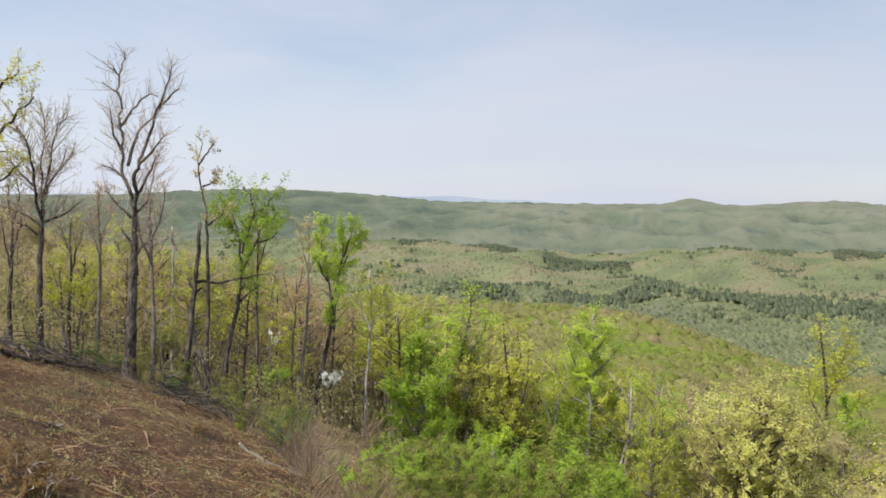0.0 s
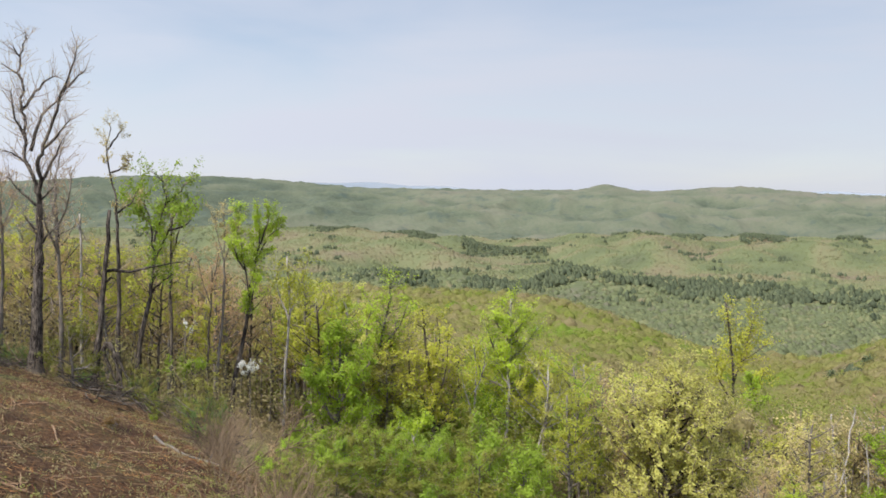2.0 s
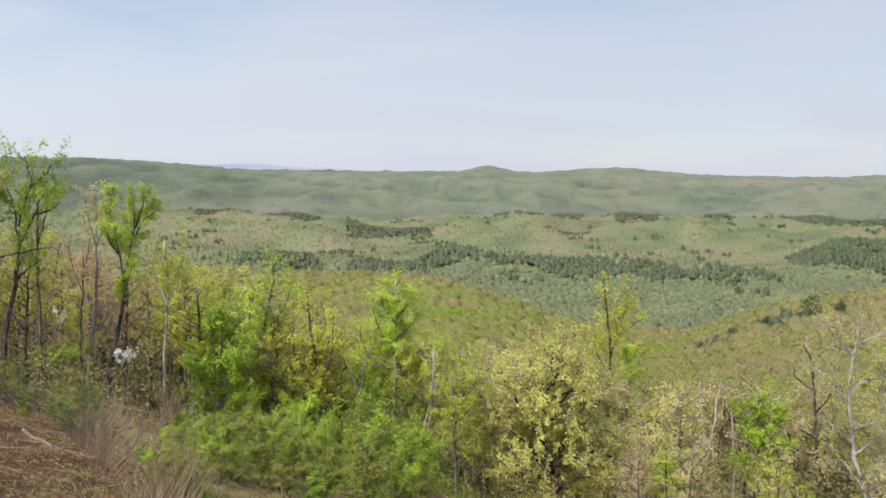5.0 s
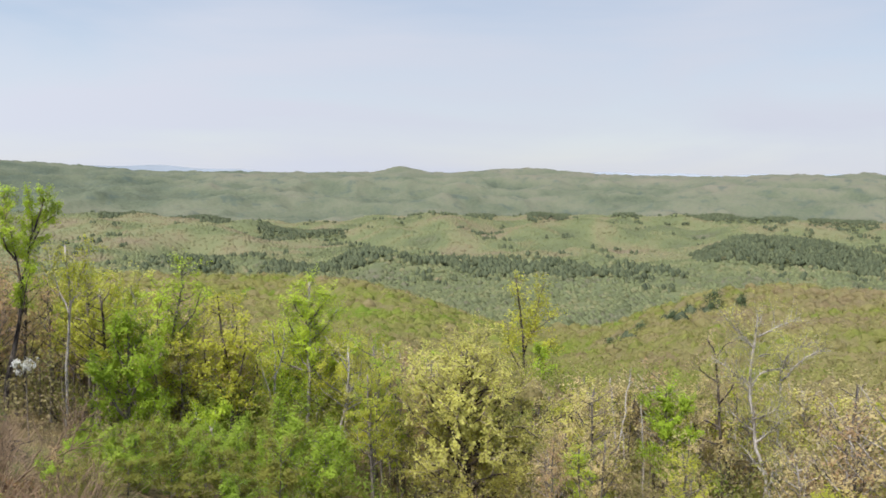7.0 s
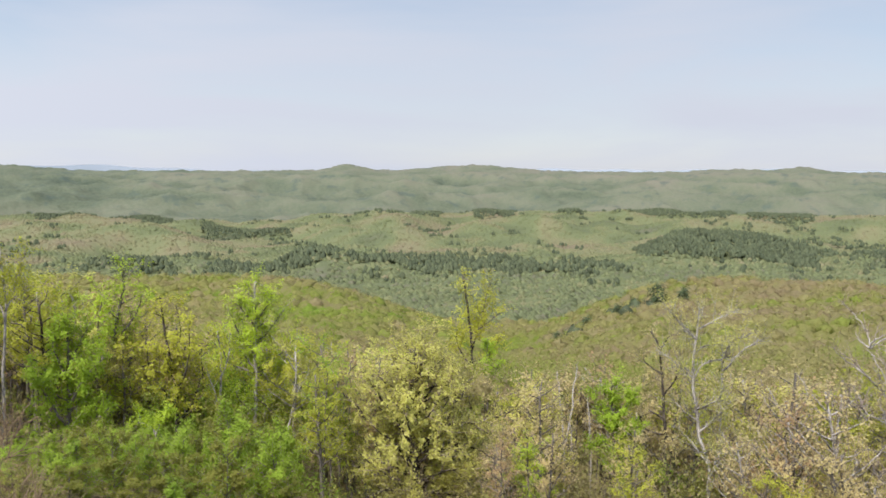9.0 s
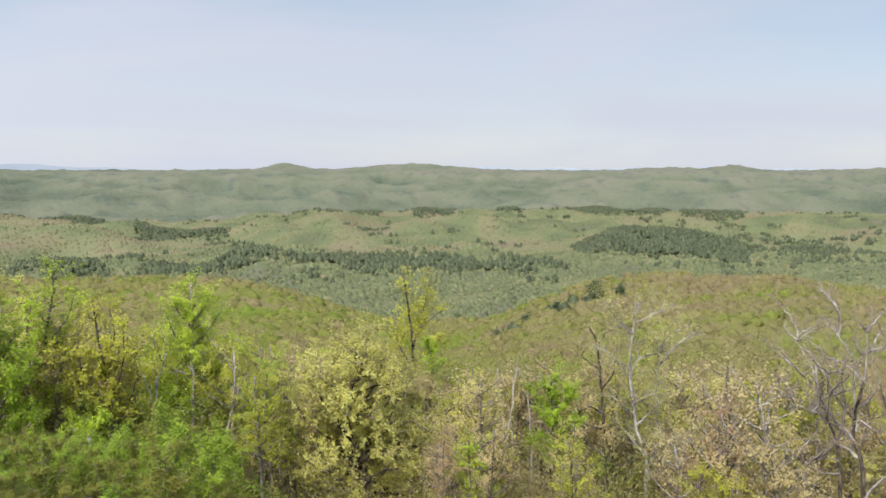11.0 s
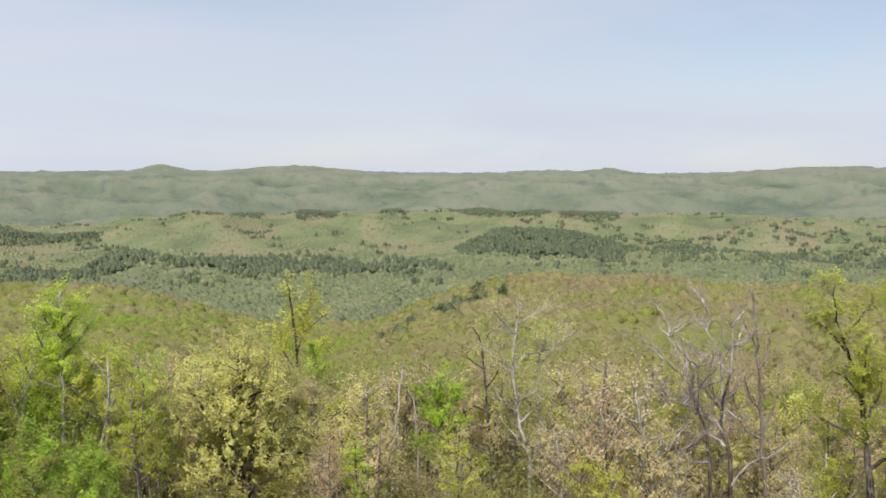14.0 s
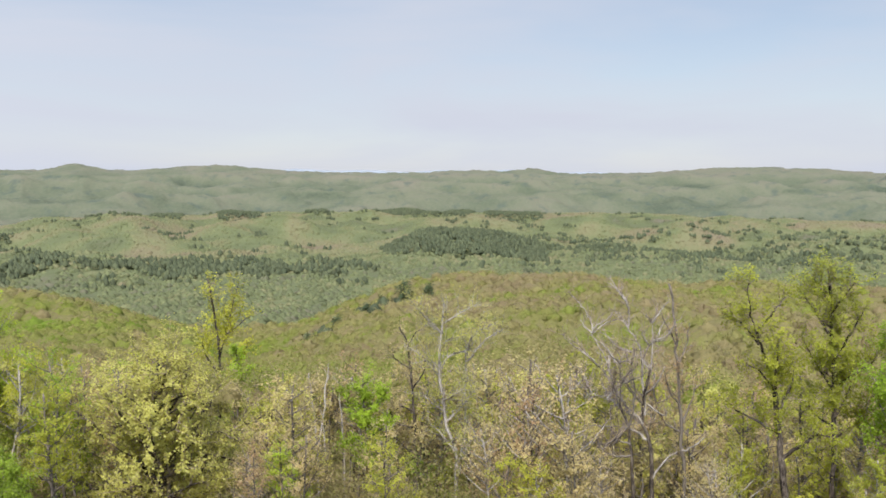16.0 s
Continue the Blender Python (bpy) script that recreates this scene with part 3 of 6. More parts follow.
def leafing(rng, x, y, r, az):
    """How far each tree has come into leaf, 0 tan bud to 1 full green; beyond the spurs 0 grey to 1 green."""
    near = 0.44 + 0.14 * wave(x, y, 50, 8) + 0.17 * wave(x, y, 150, 9) + rng.normal(0, 0.16, len(x))
    near += -0.11 * step(az, 30, 42) - 0.42 * (1 - step(az, -15, -3)) + 0.08 * bell(az, 19, 5) * bell(r, 400, 60) + 0.16 * bell(az, 12, 8) * bell(r, 150, 40)
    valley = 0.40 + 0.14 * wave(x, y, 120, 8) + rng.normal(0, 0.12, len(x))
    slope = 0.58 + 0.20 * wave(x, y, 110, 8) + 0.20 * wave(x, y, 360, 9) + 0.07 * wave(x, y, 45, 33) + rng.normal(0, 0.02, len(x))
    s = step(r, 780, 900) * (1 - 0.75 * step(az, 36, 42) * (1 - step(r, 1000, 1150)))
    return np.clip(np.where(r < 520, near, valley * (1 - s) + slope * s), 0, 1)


def pine_share(x, y, r, az):
    """Chance that a tree is a pine: a belt along the valley, one dark hill, strips along the second crest, stray ones."""
    belt = bell(r, 812 - 1.0 * (az - 10), 23) * step(az, -4, 6) * (1 - step(az, 32, 37)) * np.clip(0.5 + 1.1 * wave(x, y, 110, 11) + 0.35 * bell(az, 22, 6), 0, 0.98)
    hill = 0.985 * step(pine_hill(az), 0.22, 0.34) * step(r, 838, 862) * (1 - step(r, 975, 995))
    strips = sum(step(az, a, a + 0.4) * (1 - step(az, b - 0.4, b)) * bell(r, d, 60) for a, b, d in
                 ((-2.6, 1.0, 1590), (1.6, 5.6, 1585), (17.0, 20.6, 1560), (20.8, 23.0, 1600), (25.0, 27.9, 1600), (30.6, 32.5, 1575), (34.3, 42.0, 1600), (42.7, 46.4, 1605)))
    patch = 0.97 * bell(r, 1345, 34) * step(az, 7, 7.5) * (1 - step(az, 12.7, 13.2))
    stray = 0.035 * np.clip(wave(x, y, 170, 13), 0, 1) * step(r, 620, 900) + 0.07 * step(az, 36, 46) * step(r, 700, 1000) * (1 - step(r, 1250, 1400))
    east = 0.4 * step(az, 46, 52) * bell(r, 960, 60) * np.clip(wave(x, y, 120, 28), 0, 1)
    return belt + hill + 0.95 * strips + patch + stray + east


def covered(r, az):
    """True where a nearer crest covers the tree tops (plan distance and bearing)."""
    rr, aa = np.meshgrid(np.geomspace(140, 1650, 160), np.arange(-32, 73, 1.0), indexing="ij")
    far = outward(rr)
    top = (ground(far * np.sin(np.radians(aa)), far * np.cos(np.radians(aa))) + 12) / far
    crest_line = np.maximum.accumulate(top, axis=0)
    i = np.clip(np.searchsorted(rr[:, 0], r * 0.985) - 1, 0, 159)
    j = np.clip(np.rint(az + 32).astype(int), 0, 104)
    far = outward(r)
    return (ground(far * np.sin(np.radians(az)), far * np.cos(np.radians(az))) + 18) / far < crest_line[i, j] - 0.007


def woods():
    rng = np.random.default_rng(21)
    leafy, far, pine, stems = [], [], [], []
    # from, to, ground for each tree, leaf clumps, clump size, crown width, shape of the crown
    for r0, r1, area, count, leaf, broad, seg, rings in ((86, 126, 24, 320, 0.125, 0.85, 5, 2), (126, 230, 27, 150, 0.22, 1.15, 6, 3), (230, 520, 29, 58, 0.31, 1.08, 5, 3),
                                                         (520, 1350, 58, 2, 0.8, 0.97, 5, 2), (1350, 2900, 135, 0, 0, 1.3, 5, 2)):
        x, y, true, az = scatter(rng, r0, r1, -31, 72, area)
        r = inward(true)
        lost = covered(r, az) & (rng.random(len(x)) < 0.85)
        x, y, r, az = (v[~lost] for v in (x, y, r, az))
        z = ground(x, y)
        near = r1 < 600
        h = rng.uniform(14.2, 16.2, len(x)) if near else rng.uniform(14.0, 15.9, len(x))
        if r1 < 130:
            # under the tops of the near wood
            h = np.minimum(h, r * np.tan(np.radians(np.interp(az, ROOF_AZ, ROOF_EL) - rng.uniform(0.3, 1.8, len(x)))) - z)
        w = np.minimum(rng.uniform(3.0, 5.4, len(x)) * broad, np.maximum(h * 0.3, 0.5))
        t = leafing(rng, x * r / np.hypot(x, y), y * r / np.hypot(x, y), r, az)
        p = rng.random(len(x)) < pine_share(x * r / np.hypot(x, y), y * r / np.hypot(x, y), r, az)
        p |= (np.hypot((az - 34) / 3, (r - 350) / 35) < 1) & (rng.random(len(x)) < 0.10)
        flat = 0.95 if r1 < 300 else 0.8
        c = np.stack([x, y, z + h - w * flat], -1)
        c[p] += [0, 0, 1.0 if near else 2.6 if r1 < 2000 else 5.0]
        for mask, bag, wide, tall in ((~p, leafy if near else far, w, w * flat), (p, pine, w * 0.9, w * 1.15)):
            where, wide, tall = c[mask], wide[mask], tall[mask]
            if bag is pine and not near:
                # pines stand closer and slimmer than the broad-leaved trees
                n = 2 if r1 < 2000 else 3
                where = np.tile(where, (n, 1)) + rng.normal(0, 1, (n * len(where), 3)) * [4.0, 4.0, 0.7]
                wide, tall = np.tile(wide * 0.85, n), np.tile(tall, n)
            tint = t[mask] if bag is not pine else rng.random(len(where))
            core = 0.4 if r1 < 130 else 0.66 if r1 < 300 else 0.74 if near else 0.95
            bag.append(domes(rng, where, wide * core, tall * core, seg, rings, tint))
            if count and (near or bag is not pine):
                bag.append(clumps(rng, where, wide, tall, count, np.full(len(where), leaf), tint, inner=0.55 if r1 < 300 else 0.66))
        if r1 < 300:
            for b, e in zip(np.stack([x, y, z - 0.3], -1), np.stack([x + rng.normal(0, 0.5, len(x)), y, z + h * 0.8], -1)):
                stems.append((np.stack([b, e]), np.array([rng.uniform(0.1, 0.2), 0.05]), 3))
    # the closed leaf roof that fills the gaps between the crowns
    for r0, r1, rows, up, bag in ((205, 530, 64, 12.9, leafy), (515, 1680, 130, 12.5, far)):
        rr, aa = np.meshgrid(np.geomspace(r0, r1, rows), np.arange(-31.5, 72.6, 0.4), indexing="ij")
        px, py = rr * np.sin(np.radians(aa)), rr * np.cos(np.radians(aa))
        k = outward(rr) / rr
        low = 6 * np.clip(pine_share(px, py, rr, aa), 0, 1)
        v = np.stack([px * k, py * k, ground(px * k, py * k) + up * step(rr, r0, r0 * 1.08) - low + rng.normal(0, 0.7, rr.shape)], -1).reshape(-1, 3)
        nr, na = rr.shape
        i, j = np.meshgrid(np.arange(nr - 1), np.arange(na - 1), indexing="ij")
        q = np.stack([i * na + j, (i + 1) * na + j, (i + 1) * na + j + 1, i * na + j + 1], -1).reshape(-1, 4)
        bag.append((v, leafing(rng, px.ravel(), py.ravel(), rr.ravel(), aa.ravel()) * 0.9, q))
    wood("spring_woods", "mottled spring woods in bud, tan and yellow-green", CANOPY, leafy)
    wood("distant_woods", "soft pale green woods over the far slopes, haze in their colour", CANOPY_HAZED, far)
    wood("pine_woods", "dark green pine stands on the valley slopes", PINES, pine)
    tagged(new("woodland_stems", mesh_from("woodland_stems", *tubes(stems), BARK_GREY)), "thin grey tree stems inside the woods", "tree stems", kind="stuff")


# ---- single trees ----
def smooth_line(pts, n):
    """A curve through the points, resampled to n points."""
    p = np.asarray(pts, dtype=float)
    if len(p) < 3:
        return p[0] + (p[-1] - p[0]) * np.linspace(0, 1, n)[:, None]
    e = np.vstack([2 * p[0] - p[1], p, 2 * p[-1] - p[-2]])
    t = np.linspace(0, len(p) - 1 - 1e-6, n)
    i = t.astype(int)
    f = (t - i)[:, None]
    a, b, c, d = e[i], e[i + 1], e[i + 2], e[i + 3]
    return 0.5 * (2 * b + (c - a) * f + (2 * a - 5 * b + 4 * c - d) * f * f + (3 * b - a - 3 * c + d) * f ** 3)


def tubes(lines):
    """One mesh's vertices and quads for many tapered round branches: (points, radii, sides)."""
    verts, quads, base = [], [], 0
    for p, rad, k in lines:
        tan = np.gradient(p, axis=0)
        tan /= np.linalg.norm(tan, axis=1, keepdims=True) + 1e-9
        ref = np.array([0.31, 0.94, 0.11]) if abs(tan[0][1]) < 0.8 else np.array([1.0, 0.1, 0.2])
        u = np.cross(tan, ref)
        u /= np.linalg.norm(u, axis=1, keepdims=True) + 1e-9
        w = np.cross(tan, u)
        a = np.linspace(0, 2 * np.pi, k, endpoint=False)
        ring = p[:, None] + rad[:, None, None] * (np.cos(a)[None, :, None] * u[:, None] + np.sin(a)[None, :, None] * w[:, None])
        verts.append(ring.reshape(-1, 3))
        i, j = np.meshgrid(np.arange(len(p) - 1), np.arange(k), indexing="ij")
        q = np.stack([i * k + j, i * k + (j + 1) % k, (i + 1) * k + (j + 1) % k, (i + 1) * k + j], -1).reshape(-1, 4)
        quads.append(q + base)
        top = (len(p) - 1) * k
        if k == 4:
            quads.append(np.array([[top, top + 1, top + 2, top + 3]]) + base)
        elif k == 6:
            quads.append(np.array([[top, top + 1, top + 2, top + 3], [top, top + 3, top + 4, top + 5]]) + base)
        base += len(p) * k
    return np.concatenate(verts), np.concatenate(quads)


def part(name, mesh, parent, label="", kind=""):
    ob = new(name, mesh)
    ob.parent = parent
    return tagged(ob, label, kind=kind)


def grow(rng, limbs, trunk_r, twigs, leaf, size, reach, lean_up=0.5, droop=0.0, fine=False, stout=1.0):
    """Wood, twigs and leaf clumps of one tree. limbs: curves in metres, the trunk first."""
    wood_lines, twig_lines, tips = [], [], []
    fork = min([0.9] + [np.asarray(q)[0][2] / np.asarray(limbs[0])[-1][2] for q in limbs[1:]])
    bare = max(0.5, fork) if fine else 0.5
    trunk = None
    for k, pts in enumerate(limbs):
        n = max(5, (3 if fine else 2) * len(pts))
        p = smooth_line(pts, n)
        length = np.linalg.norm(np.diff(p, axis=0), axis=1).sum()
        wob = rng.normal(0, (0.006 if fine else 0.011) * length + 0.012, p.shape)
        wob[0] = 0
        s = np.linspace(0, 1, n)
        if k == 0:
            r = trunk_r * (1.0 + 0.55 * np.exp(-np.maximum(p[:, 2], 0) / 0.6) - 0.55 * s)
            trunk, trunk_rad = p, r
            wob *= 0.35
        else:
            near = np.argmin(np.linalg.norm(trunk - p[0], axis=1))
            r0 = min(trunk_rad[near] * 0.75, (0.035 + 0.018 * length) * stout if fine else 0.022 + 0.014 * length)
            r = r0 * (1 - 0.82 * s) + 0.006
        p = p + wob
        wood_lines.append((p, r, 6 if r[0] > 0.09 else 4))
        count = int(twigs * (length / 4.0 if k else 1.1 * (1 - bare) * length / 4.0)) + 2
        for q in range(count):
            f = rng.uniform(bare if k == 0 else 0.12, 1.0)
            i = min(int(f * (n - 1)), n - 2)
            o = p[i] + (p[i + 1] - p[i]) * (f * (n - 1) - i)
            along = p[i + 1] - p[i]
            along /= np.linalg.norm(along) + 1e-9
            side = rng.normal(size=3)
            side -= along * side.dot(along)
            side /= np.linalg.norm(side)
            d = along * rng.uniform(0.3, 0.9) + side * rng.uniform(0.6, 1.0) + np.array([0, 0, lean_up * rng.random() - droop])
            d /= np.linalg.norm(d)
            L = reach * rng.uniform(0.35, 1.0) * (1.15 - 0.5 * f)
            bend = rng.normal(0, 0.18, 3) + np.array([0, 0, 0.18 - droop])
            t = np.linspace(0, 1, 3)[:, None]
            b = o + d * L * t + bend * L * t * t
            r0 = 0.010 + 0.012 * L
            twig_lines.append((b, r0 * (1 - 0.75 * t[:, 0]), 3))
            tips.append((b, L))
            for _ in range(2 if L > 0.5 * reach else 1):
                g = rng.uniform(0.3, 0.95)
                oo = o + d * L * g + bend * L * g * g
                dd = d + rng.normal(0, 0.6, 3) + np.array([0, 0, 0.25 - droop])
                dd /= np.linalg.norm(dd)
                LL = L * rng.uniform(0.3, 0.6)
                tt = np.linspace(0, 1, 2)[:, None]
                bb = oo + dd * LL * tt + rng.normal(0, 0.12, 3) * LL * tt * tt
                twig_lines.append((bb, 0.009 * (1 - 0.6 * tt[:, 0]), 3))
                tips.append((bb, LL))
    lv = None
    if leaf:
        w = np.array([t[1] for t in tips])
        pick = rng.choice(len(tips), leaf, p=w / w.sum())
        ends = np.stack([t[0][0] for t in tips]), np.stack([t[0][-1] for t in tips])
        f = rng.uniform(0.25, 1.08, (leaf, 1))
        pos = ends[0][pick] * (1 - f) + ends[1][pick] * f + rng.normal(0, size * 1.6, (leaf, 3))
        away = pos - np.median(pos, axis=0)
        nor = 0.9 * away / (np.linalg.norm(away, axis=1, keepdims=True) + 1e-9) + rng.normal(0, 0.42, (leaf, 3)) + np.array([0, 0, 0.45])
        nor /= np.linalg.norm(nor, axis=1, keepdims=True)
        lv = quads_at(rng, pos, nor, np.full(leaf, size))
    return wood_lines, twig_lines, lv


def plant(name, label, category, rng, where, limbs, bark_mat, leaf_mat, trunk_r, twigs, leaf, size, reach, group="", twig_mat=None, limb_mat=None, split=False, **kw):
    """A tree as one thing: its foot, with trunk and limbs, twigs and leaves as parts."""
    wl_, tl_, lv = grow(rng, limbs, trunk_r, twigs, leaf, size, reach, **kw)
    foot = new(name)
    foot.matrix_world = where
    if split:
        part("trunk", mesh_from(name + "_trunk", *tubes(wl_[:1]), bark_mat, True), foot)
        for line in wl_[1:]:
            part("limb", mesh_from(name + "_limb", *tubes([line]), limb_mat or bark_mat, True), foot)
    else:
        part("trunk", mesh_from(name + "_trunk", *tubes(wl_), bark_mat, True), foot)
    part("branchwork", mesh_from(name + "_twigs", *tubes(tl_), twig_mat or TWIG, True), foot, kind="stuff")
    if lv is not None:
        part("crown", mesh_from(name + "_crown", lv, np.arange(len(lv)).reshape(-1, 4), leaf_mat), foot, kind="stuff")
    return tagged(foot, label, category, group)


def spot(az, r):
    a = radians(az)
    x, y = r * math.sin(a), r * math.cos(a)
    return x, y, float(ground(x, y))


SEEDS = [100]
STANDING = []


def hero_tree(name, label, az, r, bark_mat, leaf_mat, trunk_r, twigs, leaf, size, reach, limbs, limb_mat=None, crooked=0, base=None, stout=1.0):
    SEEDS[0] += 1
    rng = np.random.default_rng(SEEDS[0])
    x, y, z = spot(az, r)
    half = max(abs(p[0]) for l in limbs for p in l)
    STANDING.append((az, r, math.degrees(math.atan2(half + 1.0, r))))
    solid = []
    for k, l in enumerate(limbs):
        go = rng.uniform(-0.55, 0.55) if k else 0.04
        a = np.asarray(l, dtype=float)
        start = 0.0
        if k:
            near = min(solid, key=lambda s: np.min(np.hypot(s[:, 0] - a[0, 0], s[:, 2] - a[0, 1])))
            start = near[np.argmin(np.hypot(near[:, 0] - a[0, 0], near[:, 2] - a[0, 1])), 1]
        run = np.concatenate([[0], np.cumsum(np.hypot(np.diff(a[:, 0]), np.diff(a[:, 1])))])
        solid.append(np.stack([a[:, 0], start + go * run, a[:, 1]], -1))
    for k in range(crooked):
        # short kinked side limbs, rising all round
        host = solid[rng.integers(0, len(limbs))]
        i = rng.integers(len(host) // 2, len(host))
        p, turn, d = [host[i]], rng.uniform(0, 6.28), rng.uniform(0.3, 0.75)
        for _ in range(4):
            turn += rng.normal(0, 0.5)
            p.append(p[-1] + d * np.array([math.cos(turn), 0.6 * math.sin(turn), rng.uniform(0.2, 1.3)]))
        solid.append(np.array(p))
    if leaf > 4000 and max(p[1] for l in limbs for p in l) < 1.12 * limbs[0][-1][1]:
        # full crowns: more limbs all round, shorter towards the top
        low = base or min(p[1] for l in limbs[1:] for p in l[:1]) * (1 if half < 5 else 0.6)
        trunk, top = solid[0], solid[0][-1, 2]
        count = 11 if half < 5 else 36
        for k in range(count):
            f = (k + rng.random()) / count
            h = low + (top - low) * 0.95 * f
            o = np.array([np.interp(h, trunk[:, 2], trunk[:, 0]), np.interp(h, trunk[:, 2], trunk[:, 1]), h])
            a, L = k * 2.4 + rng.normal(0, 0.3), half * (0.95 - 0.6 * f) * rng.uniform(0.6, 1.0)
            d = np.array([math.cos(a), math.sin(a), 0])
            solid.append(np.stack([o, o + d * L * 0.5 + [0, 0, 0.3 * L], o + d * L + [0, 0, rng.uniform(0.3, 0.8) * L]]))
    plant(name, label, "tree", rng, pose(x, y, z, 0, 0, -az), solid, bark_mat, leaf_mat, trunk_r, twigs, leaf, size, reach,
          twig_mat=bark_mat if bark_mat in (BARK_PALE, DRY_BRUSH) else TWIG, limb_mat=limb_mat, split=True, fine=True, stout=stout)


woods()

# ---- trees that stand out along the edge of the clearing, limb by limb: metres sideways and up from the foot ----
hero_tree("oak_tree", "tall bare oak with dark forked trunk at the clearing edge", -19.82, 50, BARK_DARK, LEAF_TAN, 0.36, twigs=28, leaf=725, size=0.046, reach=1.6, limbs=[
    [(0.0, -0.2), (0.1, 2.31), (0.23, 4.83), (0.32, 7.02), (0.36, 9.05)],
    [(0.36, 9.05), (0.1, 10.29), (-0.21, 11.64), (-0.35, 13.42), (-0.49, 14.45), (-0.42, 15.95), (-0.47, 17.25), (-0.18, 18.27), (-0.24, 18.75)],
    [(0.36, 9.05), (0.37, 11.07), (0.61, 12.0), (1.05, 13.57), (1.59, 14.98), (2.12, 16.41), (2.36, 17.23)],
    [(1.59, 14.98), (2.18, 15.73), (2.84, 16.45)],
    [(-0.01, 11.92), (0.41, 13.48), (1.05, 14.43), (1.71, 15.14)],
    [(-0.35, 12.83), (-0.8, 13.95), (-0.91, 15.19)],
    [(-0.34, 14.27), (0.24, 15.19), (0.91, 16.03), (1.38, 16.36)],
    [(-0.45, 16.19), (-0.96, 16.52), (-1.36, 16.86)],
    [(-0.47, 17.25), (-0.73, 17.63), (-0.81, 17.95)],
    [(0.39, 9.2), (0.86, 9.77), (1.22, 10.15)],
    [(0.32, 7.33), (-0.14, 8.11), (-0.43, 8.58)],
    [(0.26, 6.39), (0.68, 7.33), (1.03, 7.64)],
    [(0.36, 8.89), (-0.63, 9.81), (-1.2, 10.57)],
    [(0.39, 10.14), (1.22, 11.71), (1.58, 12.65)],
    [(0.61, 12.0), (1.43, 12.9), (1.88, 13.6)],
    [(-0.04, 11.06), (-0.76, 11.65), (-1.27, 11.88)],
    [(0.13, 3.57), (0.67, 4.03), (1.02, 3.8)],
])
hero_tree("hickory_tree", "bare dark hickory in bud above a brush pile", -24.88, 56, BARK_DARK, LEAF_TAN, 0.22, twigs=40, leaf=2200, size=0.05, reach=2.2, limbs=[
    [(0.0, -0.2), (-0.04, 2.85), (0.02, 5.55), (0.13, 7.91), (0.21, 9.41)],
    [(0.13, 7.91), (-0.27, 9.91), (-0.46, 11.89), (-0.9, 12.86), (-1.13, 13.34)],
    [(0.21, 9.41), (0.1, 10.91), (0.36, 12.92), (0.31, 14.41)],
    [(0.21, 9.25), (0.8, 10.53), (1.51, 11.46), (1.95, 11.99)],
    [(0.13, 7.74), (1.24, 8.18), (2.4, 9.21)],
    [(0.07, 7.57), (-0.89, 8.3), (-2.06, 8.72)],
    [(0.21, 9.41), (0.65, 11.27), (0.97, 13.29), (1.6, 14.15)],
    [(-0.27, 9.91), (-1.16, 10.88), (-1.59, 11.52)],
    [(0.12, 6.9), (-0.74, 7.57), (-1.34, 7.73)],
])
hero_tree("oak_tree", "leafing oak with thick mossy limb over the slope", -29.88, 43, BARK_DARK, LEAF_YELLOW, 0.3, twigs=12, leaf=3480, size=0.059, reach=1.5, limbs=[
    [(0.0, -0.2), (-0.06, 1.9), (0.01, 4.13), (0.21, 5.85)],
    [(0.2, 5.11), (1.32, 8.23), (2.21, 9.02), (2.85, 9.86), (3.55, 10.62)],
    [(0.53, 6.35), (1.74, 6.5), (2.19, 6.83), (2.92, 7.61)],
    [(1.09, 7.72), (1.89, 10.12), (2.35, 11.1), (2.96, 11.65)],
    [(0.21, 5.85), (0.46, 8.56), (0.92, 11.03)],
    [(1.32, 8.23), (1.98, 8.13), (2.65, 8.21)],
])
hero_tree("dead_snag", "dark broken snag with a long bare side limb", -16.44, 50, BARK_DARK, None, 0.23, twigs=2, leaf=0, size=0.066, reach=1.0, stout=1.5, limbs=[
    [(0.0, -0.2), (0.0, 1.05), (0.19, 2.98), (0.43, 4.91), (0.68, 7.47), (0.89, 10.19)],
    [(0.74, 6.83), (1.82, 6.75), (3.23, 6.87), (4.76, 7.18)],
    [(0.62, 6.19), (0.92, 6.44), (1.17, 6.31)],
    [(0.28, 2.33), (0.8, 2.9), (1.11, 1.65), (1.49, 0.33)],
    [(0.68, 2.8), (1.3, 1.81), (2.05, 0.3)],
    [(0.43, 2.65), (0.99, 1.01), (1.24, 0.67)],
])
hero_tree("oak_tree", "crooked slim oak with a tuft of young leaves", -15.03, 54, BARK_DARK, LEAF_TAN, 0.17, twigs=8, leaf=1305, size=0.059, reach=0.9, limbs=[
    [(0.0, -0.2), (0.0, 3.2), (0.07, 6.17), (0.03, 9.3), (-0.01, 11.71)],
    [(-0.01, 11.71), (-0.34, 13.43), (-0.53, 14.72), (-0.3, 15.99), (-0.53, 16.56)],
    [(-0.27, 13.43), (0.39, 13.72), (0.72, 14.07), (0.32, 14.47)],
    [(-0.0, 11.02), (0.86, 11.72), (1.13, 12.42)],
    [(-0.53, 14.72), (0.19, 15.77), (0.39, 16.01)],
])
